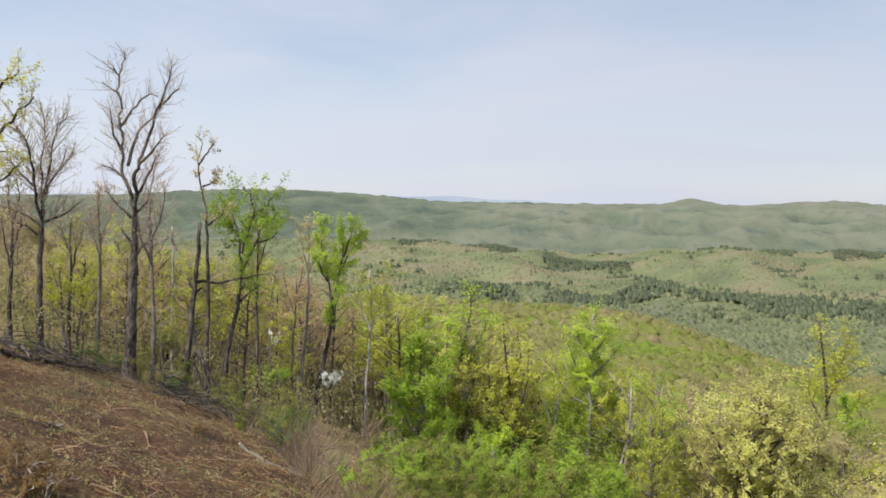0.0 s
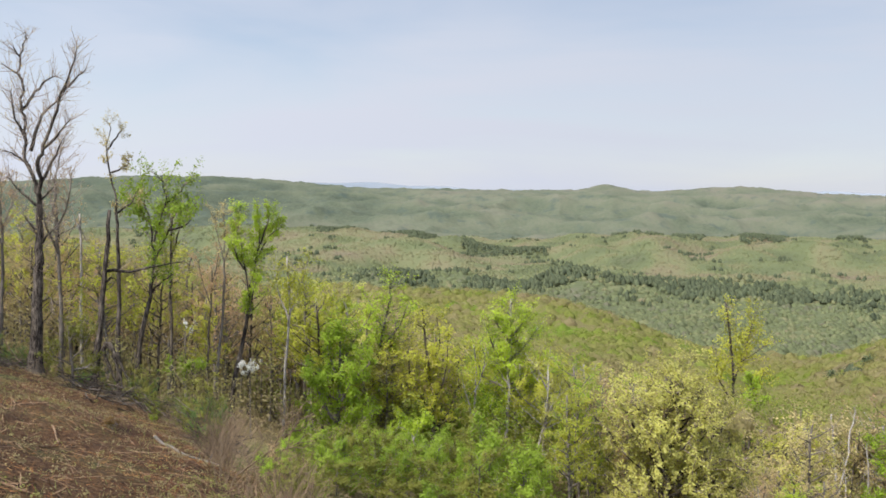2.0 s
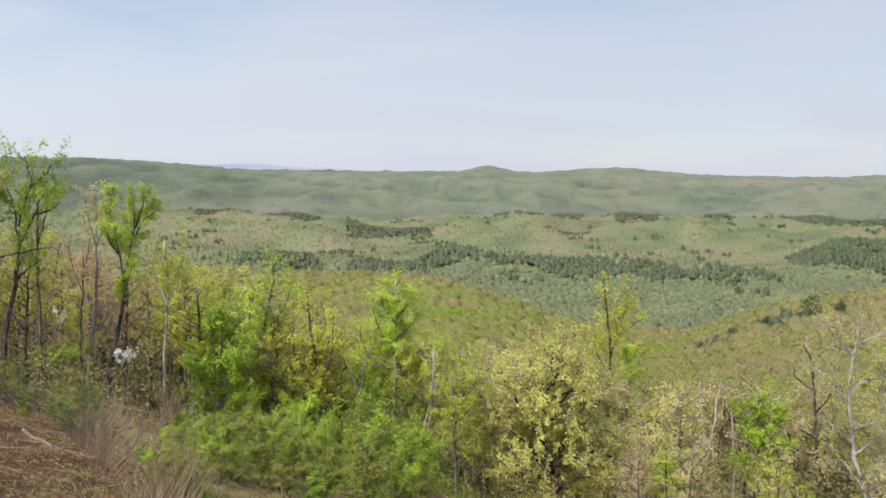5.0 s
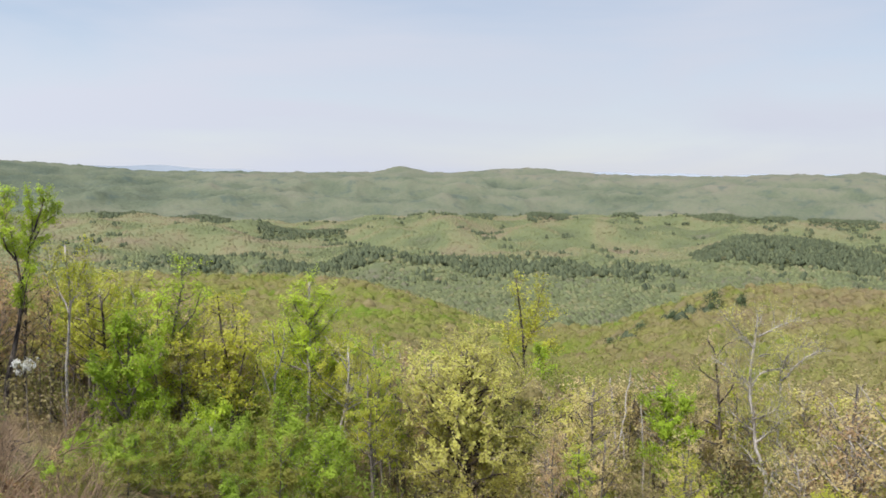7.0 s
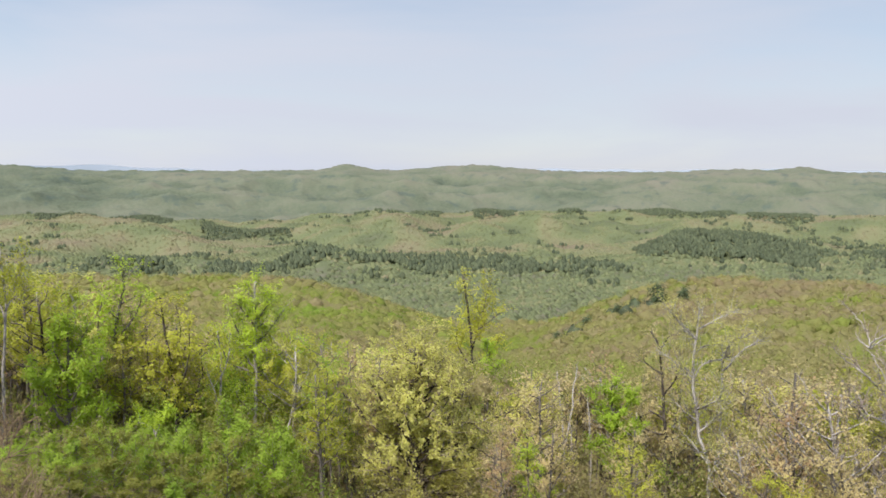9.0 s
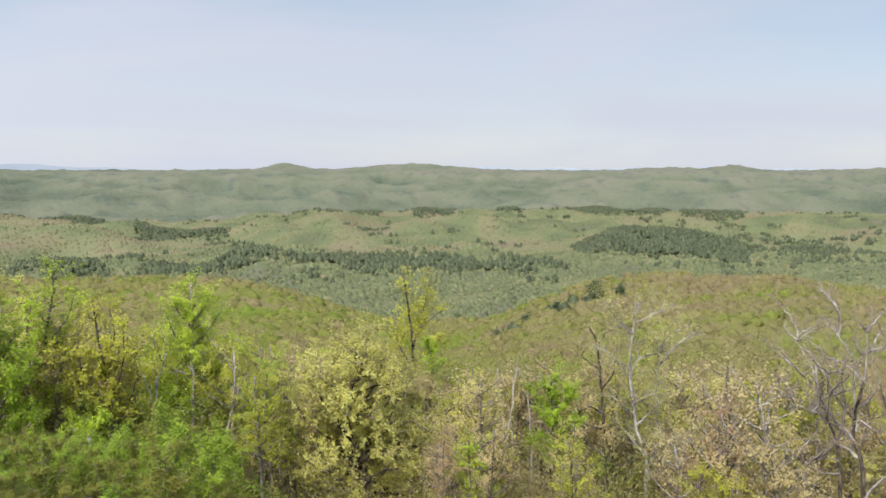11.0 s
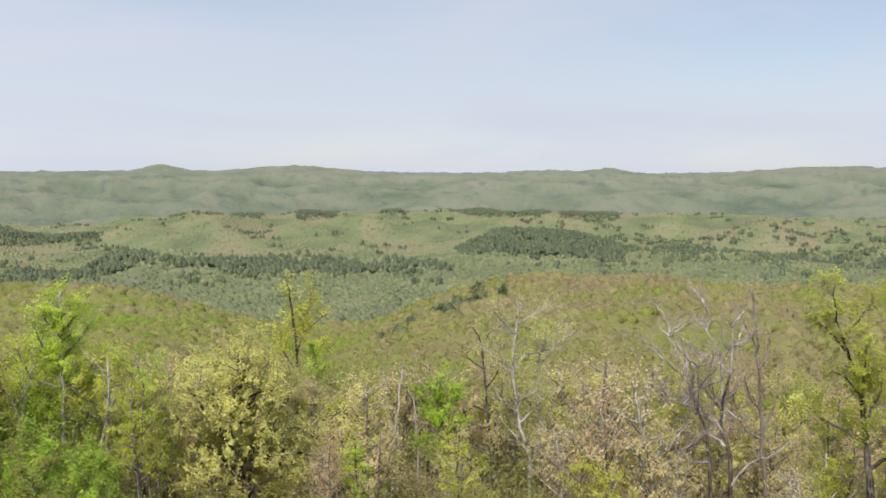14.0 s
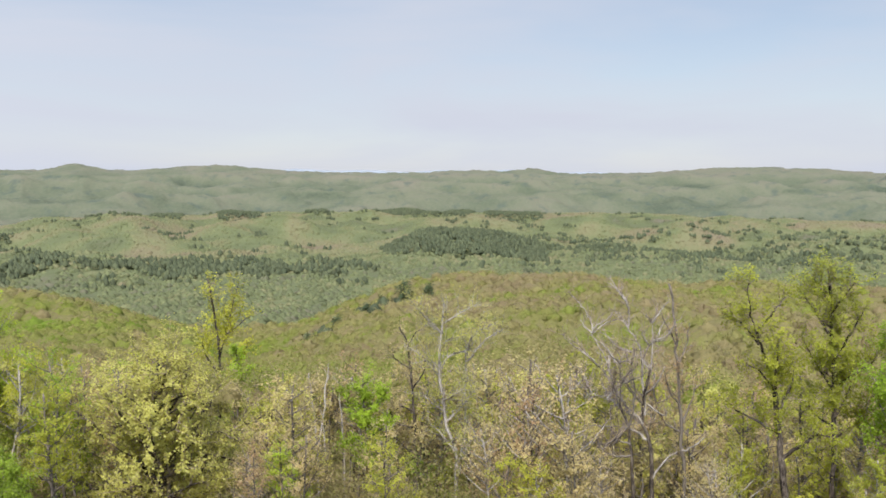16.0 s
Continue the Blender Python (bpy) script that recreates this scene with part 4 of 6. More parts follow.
hero_tree("oak_tree", "leaning oak with fresh yellow-green leaves", -13.81, 55, BARK_DARK, LEAF_MAPLE, 0.19, twigs=14, leaf=4800, size=0.08, reach=1.9, limbs=[
    [(0.0, -0.2), (0.0, 2.9), (0.41, 5.11), (0.82, 7.26), (1.02, 9.04)],
    [(1.02, 9.04), (0.81, 10.82), (0.46, 12.24), (0.32, 13.72)],
    [(1.02, 8.69), (1.78, 10.47), (2.34, 11.9)],
    [(0.95, 9.76), (1.57, 12.07), (1.35, 13.95)],
    [(0.68, 6.54), (1.38, 7.25), (2.14, 7.78)],
    [(0.81, 10.82), (-0.02, 11.7), (-0.36, 12.58)],
    [(1.71, 10.47), (2.76, 10.83), (3.18, 11.55)],
    [(1.57, 12.07), (2.4, 12.79), (2.68, 13.33)],
])
hero_tree("ash_tree", "slender grey tree in tan bud", -9.10, 60, BARK_GREY, LEAF_TAN, 0.13, twigs=12, leaf=1595, size=0.059, reach=1.5, limbs=[
    [(0.0, -0.2), (0.0, 2.54), (0.44, 6.73), (0.61, 9.91), (0.6, 11.49)],
    [(0.6, 11.3), (0.2, 13.07), (-0.08, 14.44)],
    [(0.6, 11.1), (1.17, 13.07), (1.01, 14.65)],
    [(0.6, 11.89), (0.7, 13.47), (0.58, 14.64)],
])
hero_tree("ash_tree", "thin dark stem with few twigs in bud", -9.77, 62, BARK_DARK, LEAF_RUST, 0.1, twigs=9, leaf=870, size=0.059, reach=1.3, limbs=[
    [(0.0, -0.2), (0.22, 4.68), (0.44, 7.96), (0.58, 10.42)],
    [(0.44, 7.96), (-0.13, 9.6), (-0.46, 11.23)],
    [(0.51, 9.19), (0.94, 10.82), (1.05, 12.05)],
])
hero_tree("tulip_tree", "leaning tree with upswept limbs in full fresh green", -7.98, 58, BARK_DARK, LEAF_GREEN, 0.2, twigs=18, leaf=10500, size=0.06, reach=1.25, limbs=[
    [(0.0, -0.2), (0.0, 2.65), (0.51, 5.24), (0.95, 7.37), (1.09, 9.1)],
    [(1.09, 8.99), (0.69, 11.6), (0.37, 13.51), (0.54, 15.11)],
    [(1.09, 9.1), (1.6, 11.6), (1.81, 13.52), (1.72, 14.97)],
    [(1.52, 11.22), (2.46, 12.95), (3.33, 13.61)],
    [(0.95, 7.37), (1.17, 8.52), (1.54, 10.07)],
    [(1.67, 11.99), (2.45, 14.29), (2.71, 14.6)],
    [(0.77, 10.83), (0.19, 11.98), (-0.0, 12.74)],
])
hero_tree("ash_tree", "pale-barked tree with sparse tan buds", -4.63, 64, BARK_PALE, LEAF_OLIVE, 0.13, twigs=13, leaf=2610, size=0.066, reach=1.7, limbs=[
    [(0.0, -0.2), (0.0, 2.17), (0.13, 5.84), (0.35, 8.85), (0.37, 10.99), (0.13, 13.54)],
    [(0.31, 8.85), (-0.57, 11.41), (-0.88, 13.11)],
    [(0.38, 10.13), (1.33, 11.85), (1.74, 13.55)],
    [(0.35, 9.27), (0.92, 10.56), (1.16, 11.84)],
])
hero_tree("maple_tree", "maple in bright green young leaf", -1.13, 62, BARK_GREY, LEAF_GREEN, 0.18, twigs=16, leaf=13000, size=0.088, reach=1.7, limbs=[
    [(0.0, -0.2), (0.18, 4.62), (0.24, 9.15)],
    [(0.13, 2.09), (-1.15, 4.61), (-1.8, 6.7)],
    [(0.19, 3.78), (1.32, 5.89), (2.34, 7.16)],
    [(0.21, 5.46), (-0.57, 7.55), (-0.79, 8.8)],
    [(0.24, 6.3), (0.96, 7.98), (1.48, 8.83)],
    [(0.07, 0.4), (-1.53, 1.65), (-1.96, 3.34)],
    [(0.14, 1.24), (1.58, 2.53), (2.6, 3.8)],
])
hero_tree("sycamore_tree", "bare white-forked sycamore over green undergrowth", -0.54, 74, BARK_PALE, LEAF_OLIVE, 0.16, twigs=7, leaf=1885, size=0.073, reach=1.6, limbs=[
    [(0.0, -0.2), (-0.08, 5.4), (-0.07, 8.4), (0.08, 11.39), (-0.29, 12.78)],
    [(-0.02, 8.4), (1.04, 9.81), (1.72, 10.82), (2.05, 11.52)],
    [(0.01, 9.9), (-0.66, 11.14), (-0.87, 12.13)],
])
hero_tree("oak_tree", "tall olive-green oak with pale forked stems", 1.15, 68, BARK_GREY, LEAF_GREEN, 0.17, twigs=13, leaf=5220, size=0.095, reach=1.9, limbs=[
    [(0.0, -0.2), (0.02, 3.17), (0.38, 6.41), (0.87, 9.63), (1.45, 12.38), (1.56, 14.2)],
    [(0.04, 2.24), (-0.57, 5.93), (-0.84, 8.68)],
    [(0.38, 6.41), (-0.4, 9.15), (0.0, 12.35)],
    [(0.88, 8.71), (2.3, 10.57), (2.81, 12.41)],
    [(0.63, 7.79), (1.66, 8.73), (2.32, 9.66)],
])
hero_tree("oak_tree", "yellow-green oak with a dark broken limb", 5.39, 66, BARK_DARK, LEAF_OLIVE, 0.17, twigs=13, leaf=5510, size=0.095, reach=2.0, limbs=[
    [(0.0, -0.2), (0.0, 0.47), (0.06, 4.07), (0.06, 6.08), (-0.39, 8.52), (-0.92, 13.16)],
    [(0.06, 6.31), (-0.46, 8.07), (-0.7, 8.87)],
    [(0.06, 5.86), (0.93, 8.57), (1.08, 11.67)],
    [(-0.09, 4.96), (-1.69, 7.58), (-1.96, 10.25)],
    [(-0.37, 7.63), (0.45, 10.33), (0.19, 12.53)],
    [(-0.14, 3.16), (1.22, 5.01), (1.84, 6.82)],
])
hero_tree("tulip_tree", "tall straight tulip tree, pale trunk and pointed green crown", 10.63, 70, BARK_PALE, LEAF_GREEN, 0.19, twigs=20, leaf=15000, size=0.075, reach=1.7, limb_mat=BARK_GREY, base=9.0, limbs=[
    [(0.0, -0.2), (0.0, 0.75), (-0.18, 4.29), (-0.17, 7.58), (-0.12, 10.86), (-0.02, 14.12), (-0.05, 17.08)],
    [(-0.11, 8.52), (0.68, 9.69), (1.95, 9.49)],
    [(-0.17, 7.35), (0.77, 6.47), (1.8, 5.13)],
    [(-0.08, 10.86), (-1.55, 13.12), (-2.28, 14.95)],
    [(-0.05, 11.79), (1.4, 13.26), (2.48, 14.7)],
    [(-0.04, 13.19), (-1.14, 15.0), (-1.39, 15.92)],
    [(-0.01, 13.66), (0.9, 15.09), (1.23, 16.26)],
    [(-0.18, 9.45), (-2.16, 10.28), (-2.9, 12.11)],
    [(-0.14, 9.69), (1.91, 10.97), (3.22, 12.43)],
    [(-0.14, 6.17), (-1.17, 7.05), (-1.89, 8.41)],
])
hero_tree("oak_tree", "broad oak hung with yellow catkins", 21.31, 58, BARK_DARK, LEAF_YELLOW, 0.22, twigs=12, leaf=46000, size=0.074, reach=2.6, limbs=[
    [(0.0, -0.2), (-0.04, 3.73), (-0.11, 6.55), (-0.26, 9.36), (0.01, 12.46)],
    [(-0.06, 5.35), (-1.7, 8.13), (-3.29, 10.9), (-3.69, 11.69)],
    [(-0.05, 4.54), (1.85, 6.59), (3.38, 8.63), (4.14, 9.83)],
    [(-0.05, 4.13), (-2.67, 6.1), (-5.05, 8.07), (-6.16, 9.25)],
    [(-0.06, 4.94), (2.85, 5.0), (5.17, 6.66), (6.32, 7.88)],
    [(-0.17, 7.76), (1.22, 9.78), (1.78, 11.38)],
    [(-0.22, 8.56), (-1.14, 10.54), (-1.54, 11.92)],
    [(-0.04, 3.32), (-2.65, 4.08), (-4.83, 4.44)],
    [(-0.03, 2.91), (2.89, 2.98), (6.01, 3.85)],
    [(-0.02, 2.4), (-2.6, 2.3), (-5.2, 1.5)],
    [(-0.02, 2.2), (2.7, 1.9), (5.6, 1.0)],
    [(-0.02, 1.8), (1.7, 1.3), (3.3, 0.5)],
    [(1.85, 6.59), (3.6, 6.9), (5.2, 6.2)],
    [(2.85, 5.0), (4.4, 4.4), (6.2, 3.0)],
    [(-0.02, 1.6), (-1.8, 1.2), (-3.6, 0.4)],
    [(-0.04, 10.16), (0.61, 11.36), (0.72, 12.16)],
])
hero_tree("tulip_tree", "tall thin tree with sparse yellow-green tufts", 24.94, 100, BARK_DARK, LEAF_OLIVE, 0.22, twigs=16, leaf=3900, size=0.13, reach=2.4, limbs=[
    [(0.0, -0.2), (0.0, 7.19), (0.18, 12.01), (0.23, 16.79), (-0.23, 20.83), (-0.91, 25.18)],
    [(0.25, 16.11), (1.63, 20.54), (2.74, 24.59)],
    [(0.15, 14.06), (-1.3, 16.74), (-1.68, 19.44)],
    [(0.21, 18.14), (1.33, 18.85), (3.93, 20.94)],
    [(0.0, 14.74), (2.39, 15.49), (3.34, 17.55)],
])
hero_tree("dead_snag", "pale broken double snag among the trees", 31.46, 84, BARK_PALE, None, 0.15, twigs=2, leaf=0, size=0.066, reach=1.2, limbs=[
    [(0.0, -0.2), (0.0, 6.1), (-0.33, 10.08), (-0.62, 12.91), (-0.89, 15.04)],
    [(0.06, 7.83), (0.72, 11.86), (1.07, 14.71), (1.1, 15.39)],
])
hero_tree("dead_snag", "slim pale dead stem", 33.24, 82, BARK_PALE, None, 0.12, twigs=3, leaf=0, size=0.066, reach=1.2, limbs=[
    [(0.0, -0.2), (0.0, 6.81), (-0.2, 10.13), (-0.45, 13.14)],
    [(-1.8, 6.64), (-2.02, 8.86), (-2.24, 11.07)],
])
hero_tree("maple_tree", "small maple in vivid green leaf", 34.81, 76, BARK_GREY, LEAF_BRIGHT, 0.12, twigs=16, leaf=13000, size=0.09, reach=1.5, base=5.0, limbs=[
    [(0.0, -0.2), (0.0, 6.04), (-0.11, 9.61), (-0.29, 12.14), (-0.37, 14.67)],
    [(-0.14, 10.63), (-1.7, 12.2), (-2.2, 13.2)],
    [(-0.22, 11.64), (1.3, 13.0), (1.7, 14.1)],
    [(-0.1, 9.11), (1.3, 10.0), (2.1, 10.9)],
    [(-0.05, 6.5), (-1.5, 7.6), (-2.2, 8.8)],
    [(0.0, 5.2), (1.2, 6.4), (1.9, 7.6)],
])
hero_tree("maple_tree", "slim maple in vivid green leaf beside a tall thin tree", 26.1, 96, BARK_GREY, LEAF_BRIGHT, 0.11, twigs=14, leaf=4600, size=0.1, reach=1.3, base=10.0, limbs=[
    [(0.0, -0.2), (0.1, 8.0), (0.0, 13.0), (0.1, 17.6)],
    [(0.0, 11.0), (-1.0, 12.6), (-1.4, 14.0)],
    [(0.0, 12.5), (0.9, 13.6), (1.3, 15.2)],
])
hero_tree("sycamore_tree", "white-trunked sycamore with tan-yellow tufts", 40.89, 70, BARK_PALE, LEAF_YELLOW, 0.19, twigs=24, leaf=11000, size=0.062, reach=2.2, limbs=[
    [(0.0, -0.2), (0.0, 3.89), (0.01, 7.79), (-0.74, 9.97), (-1.16, 13.1), (-1.45, 15.33), (-1.23, 18.05), (-1.04, 20.65)],
    [(0.25, 6.0), (0.82, 10.18), (0.84, 13.78), (0.77, 17.34)],
    [(0.13, 6.9), (1.15, 9.09), (1.93, 9.96), (2.84, 10.44)],
    [(-1.27, 14.9), (-0.49, 16.24), (1.12, 16.83), (1.42, 17.39)],
    [(-1.23, 18.05), (-2.79, 19.72), (-3.24, 20.36)],
    [(-1.01, 18.96), (0.9, 20.0), (2.08, 20.52)],
    [(0.86, 15.12), (2.63, 17.06), (4.16, 18.08)],
    [(-1.44, 14.88), (-3.08, 16.08), (-4.39, 16.87)],
    [(0.81, 16.45), (1.38, 18.27), (2.93, 19.28)],
])
hero_tree("oak_tree", "half-bare oak with a crooked dark top", 38.16, 78, BARK_DARK, LEAF_TAN, 0.17, twigs=12, leaf=1885, size=0.073, reach=2.0, limbs=[
    [(0.0, -0.2), (0.0, 6.79), (-0.2, 10.89), (-0.49, 14.96), (-0.8, 18.23), (-1.61, 19.84)],
    [(-0.79, 17.98), (-0.03, 19.35), (0.9, 19.52)],
    [(-0.23, 11.92), (-1.7, 12.53), (-3.26, 11.33), (-4.08, 10.88)],
    [(-0.23, 10.37), (-1.88, 10.96), (-2.63, 12.95)],
    [(-0.45, 13.94), (0.58, 15.57), (0.76, 17.1)],
    [(-0.62, 15.96), (-1.85, 16.88), (-2.36, 17.86)],
])
hero_tree("oak_tree", "dead oak with many pale bare crooked limbs", 54.34, 58, BARK_DARK, LEAF_TAN, 0.19, twigs=20, leaf=500, size=0.05, reach=1.4, limb_mat=BARK_PALE, crooked=26, limbs=[
    [(0.0, -0.2), (0.0, 3.65), (-0.13, 5.82), (-0.44, 9.37), (-0.88, 10.47), (-0.82, 12.47), (-0.45, 14.23)],
    [(-0.78, 11.07), (-1.09, 14.66), (-1.53, 15.94), (-2.18, 16.79), (-3.18, 17.94)],
    [(-0.45, 14.23), (-0.39, 16.12), (-0.46, 17.27)],
    [(-0.44, 9.37), (-1.57, 9.83), (-2.67, 9.86), (-4.83, 9.36)],
    [(-0.88, 10.47), (-2.3, 11.93), (-3.64, 14.5), (-4.54, 16.2)],
    [(-1.41, 11.02), (-2.06, 11.48), (-3.19, 13.2), (-4.28, 14.46)],
    [(-0.84, 10.28), (-2.05, 10.97), (-3.58, 11.8), (-5.03, 11.45)],
    [(-0.58, 11.82), (0.47, 11.24), (0.68, 11.57)],
    [(-0.15, 6.8), (0.95, 8.4), (1.78, 8.82)],
    [(-0.45, 14.23), (-1.74, 15.39), (-2.91, 15.75)],
    [(-1.09, 14.54), (-0.6, 15.72), (0.04, 16.53)],
    [(-0.82, 12.47), (0.01, 13.45), (0.45, 14.63)],
    [(-0.91, 11.84), (-1.83, 12.94), (-2.63, 14.83)],
    [(-2.11, 16.72), (-2.05, 17.57), (-2.22, 18.25)],
    [(-2.37, 11.92), (-3.32, 11.97), (-4.35, 12.37)],
])
hero_tree("oak_tree", "dark-stemmed bare oak leaning among pale limbs", 53.01, 57, BARK_DARK, LEAF_TAN, 0.17, twigs=16, leaf=500, size=0.05, reach=1.5, limb_mat=BARK_GREY, crooked=16, limbs=[
    [(0.0, -0.2), (0.0, 3.65), (-0.05, 5.8), (-0.21, 8.01), (-0.45, 10.2), (-1.03, 11.47)],
    [(-1.03, 11.47), (-1.58, 12.86), (-2.53, 13.95)],
    [(-0.45, 10.2), (-0.1, 12.57), (-0.4, 14.46)],
    [(-0.26, 8.32), (-1.48, 8.22), (-2.06, 8.95)],
    [(-1.03, 11.47), (-1.03, 13.27), (-1.14, 14.8)],
    [(-0.35, 9.08), (-1.32, 9.4), (-2.13, 8.87)],
])
hero_tree("ash_tree", "slim grey tree in pinkish bud", 56.31, 64, BARK_GREY, LEAF_RUST, 0.17, twigs=16, leaf=2175, size=0.059, reach=1.6, limbs=[
    [(0.0, -0.2), (0.0, 3.54), (-0.16, 7.85), (-0.51, 11.67), (-0.85, 15.03), (-0.97, 17.89), (-1.58, 21.41)],
    [(-0.62, 12.51), (-1.37, 13.72), (-1.83, 15.81)],
    [(-0.85, 15.03), (-0.26, 16.76), (-0.11, 18.44)],
    [(-0.89, 16.72), (-1.7, 18.35), (-2.05, 19.38)],
    [(-0.45, 10.82), (0.26, 12.58), (0.5, 13.87)],
    [(-0.4, 10.4), (-1.51, 11.15), (-2.15, 12.38)],
])
hero_tree("oak_tree", "dark oak with yellow-tan young leaves and a broken limb", 62.65, 57, BARK_DARK, LEAF_OLIVE, 0.30, twigs=22, leaf=11000, size=0.075, reach=1.9, limbs=[
    [(0.0, -0.2), (0.0, 3.71), (-0.3, 6.45), (-0.68, 9.35), (-1.05, 12.24), (-1.44, 13.84)],
    [(-1.44, 13.84), (-2.08, 15.78), (-2.58, 17.56), (-2.72, 19.72)],
    [(-1.05, 12.24), (-1.05, 14.05), (-0.92, 15.87)],
    [(-0.43, 8.09), (0.65, 9.16), (1.59, 10.07), (2.5, 9.76), (3.47, 9.27)],
    [(-0.76, 9.71), (-2.05, 10.1), (-3.44, 10.68), (-4.44, 11.2)],
    [(-1.2, 12.59), (-2.0, 13.6), (-2.87, 14.07)],
    [(-2.07, 15.42), (-3.3, 16.78), (-4.0, 17.1)],
    [(-2.26, 16.13), (-1.15, 17.65), (-0.68, 18.4)],
    [(-0.9, 10.79), (-0.14, 12.7), (-0.03, 14.15)],
])
hero_tree("tulip_tree", "full-crowned tree in fresh yellow-green leaf", 65.27, 65, BARK_DARK, LEAF_OLIVE, 0.21, twigs=22, leaf=19000, size=0.08, reach=2.3, limbs=[
    [(0.0, -0.2), (0.0, 3.86), (-0.11, 8.19), (-0.21, 11.65), (-0.36, 14.4), (-0.76, 18.95), (-0.97, 22.32)],
    [(-0.21, 11.65), (0.54, 13.37), (0.98, 15.63)],
    [(-0.32, 13.47), (-1.53, 15.37), (-2.33, 16.92)],
    [(-0.46, 15.88), (0.7, 17.99), (1.34, 19.62)],
    [(-0.63, 17.47), (-1.87, 19.38), (-2.45, 20.15)],
    [(-0.77, 19.07), (0.23, 20.73), (0.73, 21.55)],
    [(-0.84, 19.86), (-1.76, 21.2), (-1.96, 21.71)],
    [(-0.22, 11.04), (-1.57, 11.68), (-2.37, 13.23)],
    [(-0.15, 10.23), (1.33, 11.66), (2.31, 13.38)],
    [(-0.34, 13.87), (1.86, 15.72), (2.5, 16.96)],
])
hero_tree("maple_tree", "maple in bright green leaf at the slope edge", 69.23, 60, BARK_GREY, LEAF_BRIGHT, 0.19, twigs=15, leaf=8700, size=0.107, reach=2.2, limbs=[
    [(0.0, -0.2), (0.0, 3.83), (-0.24, 7.65), (-0.43, 11.64), (-0.5, 15.95)],
    [(-0.32, 9.47), (-1.68, 11.46), (-2.08, 13.24)],
    [(-0.36, 10.92), (0.75, 12.88), (1.29, 14.37)],
    [(-0.41, 12.72), (-1.34, 14.42), (-1.56, 15.84)],
    [(-0.4, 13.09), (0.35, 14.97), (0.6, 16.06)],
    [(-0.26, 8.02), (-1.57, 8.9), (-2.24, 9.53)],
])
hero_tree("dogwood_tree", "small dogwood covered in white blossom", -6.84, 54, BARK_GREY, BLOSSOM, 0.04, twigs=16, leaf=1100, size=0.034, reach=0.5, limbs=[
    [(0.0, -0.2), (0.0, 2.95), (-0.01, 4.03), (0.05, 4.94)],
    [(-0.01, 4.03), (0.41, 4.83), (0.55, 5.12)],
    [(-0.01, 4.03), (-0.44, 4.76), (-0.55, 5.05)],
])
hero_tree("dogwood_tree", "small dogwood in white blossom under the trees", -10.97, 60, BARK_GREY, BLOSSOM, 0.05, twigs=12, leaf=300, size=0.03, reach=0.5, limbs=[
    [(0.0, -0.2), (0.0, 4.35), (-0.01, 5.46), (0.07, 6.33)],
    [(-0.0, 5.15), (0.46, 5.93), (0.61, 6.09)],
])
hero_tree("beech_tree", "straight slim pale stem among green leaves", 8.24, 66, BARK_PALE, LEAF_OLIVE, 0.14, twigs=9, leaf=1500, size=0.075, reach=1.6, limbs=[
    [(0.0, -0.2), (-0.09, 2.19), (-0.07, 5.32), (0.06, 8.88), (-0.09, 11.52)],
    [(-0.07, 5.32), (-0.56, 7.52), (-0.94, 8.83)],
    [(-0.01, 7.99), (0.69, 9.79), (0.79, 11.12)],
])
hero_tree("beech_tree", "slim pale stem with thin young leaves", 12.45, 64, BARK_PALE, LEAF_YELLOW, 0.14, twigs=9, leaf=1300, size=0.075, reach=1.6, limbs=[
    [(0.0, -0.2), (0.0, 0.43), (-0.09, 3.65), (0.71, 7.57), (0.86, 10.97)],
    [(0.71, 7.57), (1.61, 8.9), (1.87, 9.98)],
    [(0.83, 9.27), (0.14, 10.5), (0.03, 11.34)],
])
hero_tree("oak_tree", "broken oak with pale twisted limbs in the thicket", 4.26, 58, BARK_PALE, LEAF_GREEN, 0.11, twigs=10, leaf=1600, size=0.075, reach=1.2, limbs=[
    [(0.0, -0.2), (0.0, 1.92), (-0.18, 3.1)],
    [(-0.18, 3.1), (-1.05, 3.66), (-1.62, 3.05)],
    [(-0.1, 2.91), (0.27, 3.91), (0.5, 4.31)],
    [(-0.13, 2.71), (-0.57, 3.48), (-1.24, 3.78)],
])
hero_tree("young_maple", "young maple with green leaves behind the brush heap", -23.43, 57, BARK_GREY, LEAF_OLIVE, 0.09, twigs=14, leaf=2200, size=0.06, reach=1.5, limbs=[
    [(0.0, -0.2), (-0.17, 2.07), (-0.28, 4.17), (-0.39, 6.18)],
    [(-0.17, 2.42), (-0.79, 3.49), (-0.97, 4.53)],
    [(-0.23, 3.12), (0.42, 4.15), (0.55, 5.19)],
    [(-0.35, 4.17), (-0.65, 5.22), (-0.83, 5.91)],
])
hero_tree("young_maple", "bushy young maple in green leaf at the foot of an oak", -17.70, 47, BARK_GREY, LEAF_SHADE, 0.06, twigs=16, leaf=2600, size=0.045, reach=1.0, limbs=[
    [(0.0, -0.2), (-0.05, 1.39), (-0.16, 2.6), (-0.22, 3.65)],
    [(-0.05, 1.09), (-0.79, 1.73), (-1.12, 2.49)],
    [(-0.05, 1.39), (0.57, 2.12), (0.8, 2.87)],
    [(-0.14, 2.3), (0.29, 2.89), (0.43, 3.48)],
    [(0.0, 0.79), (0.8, 1.05), (1.15, 1.64)],
])
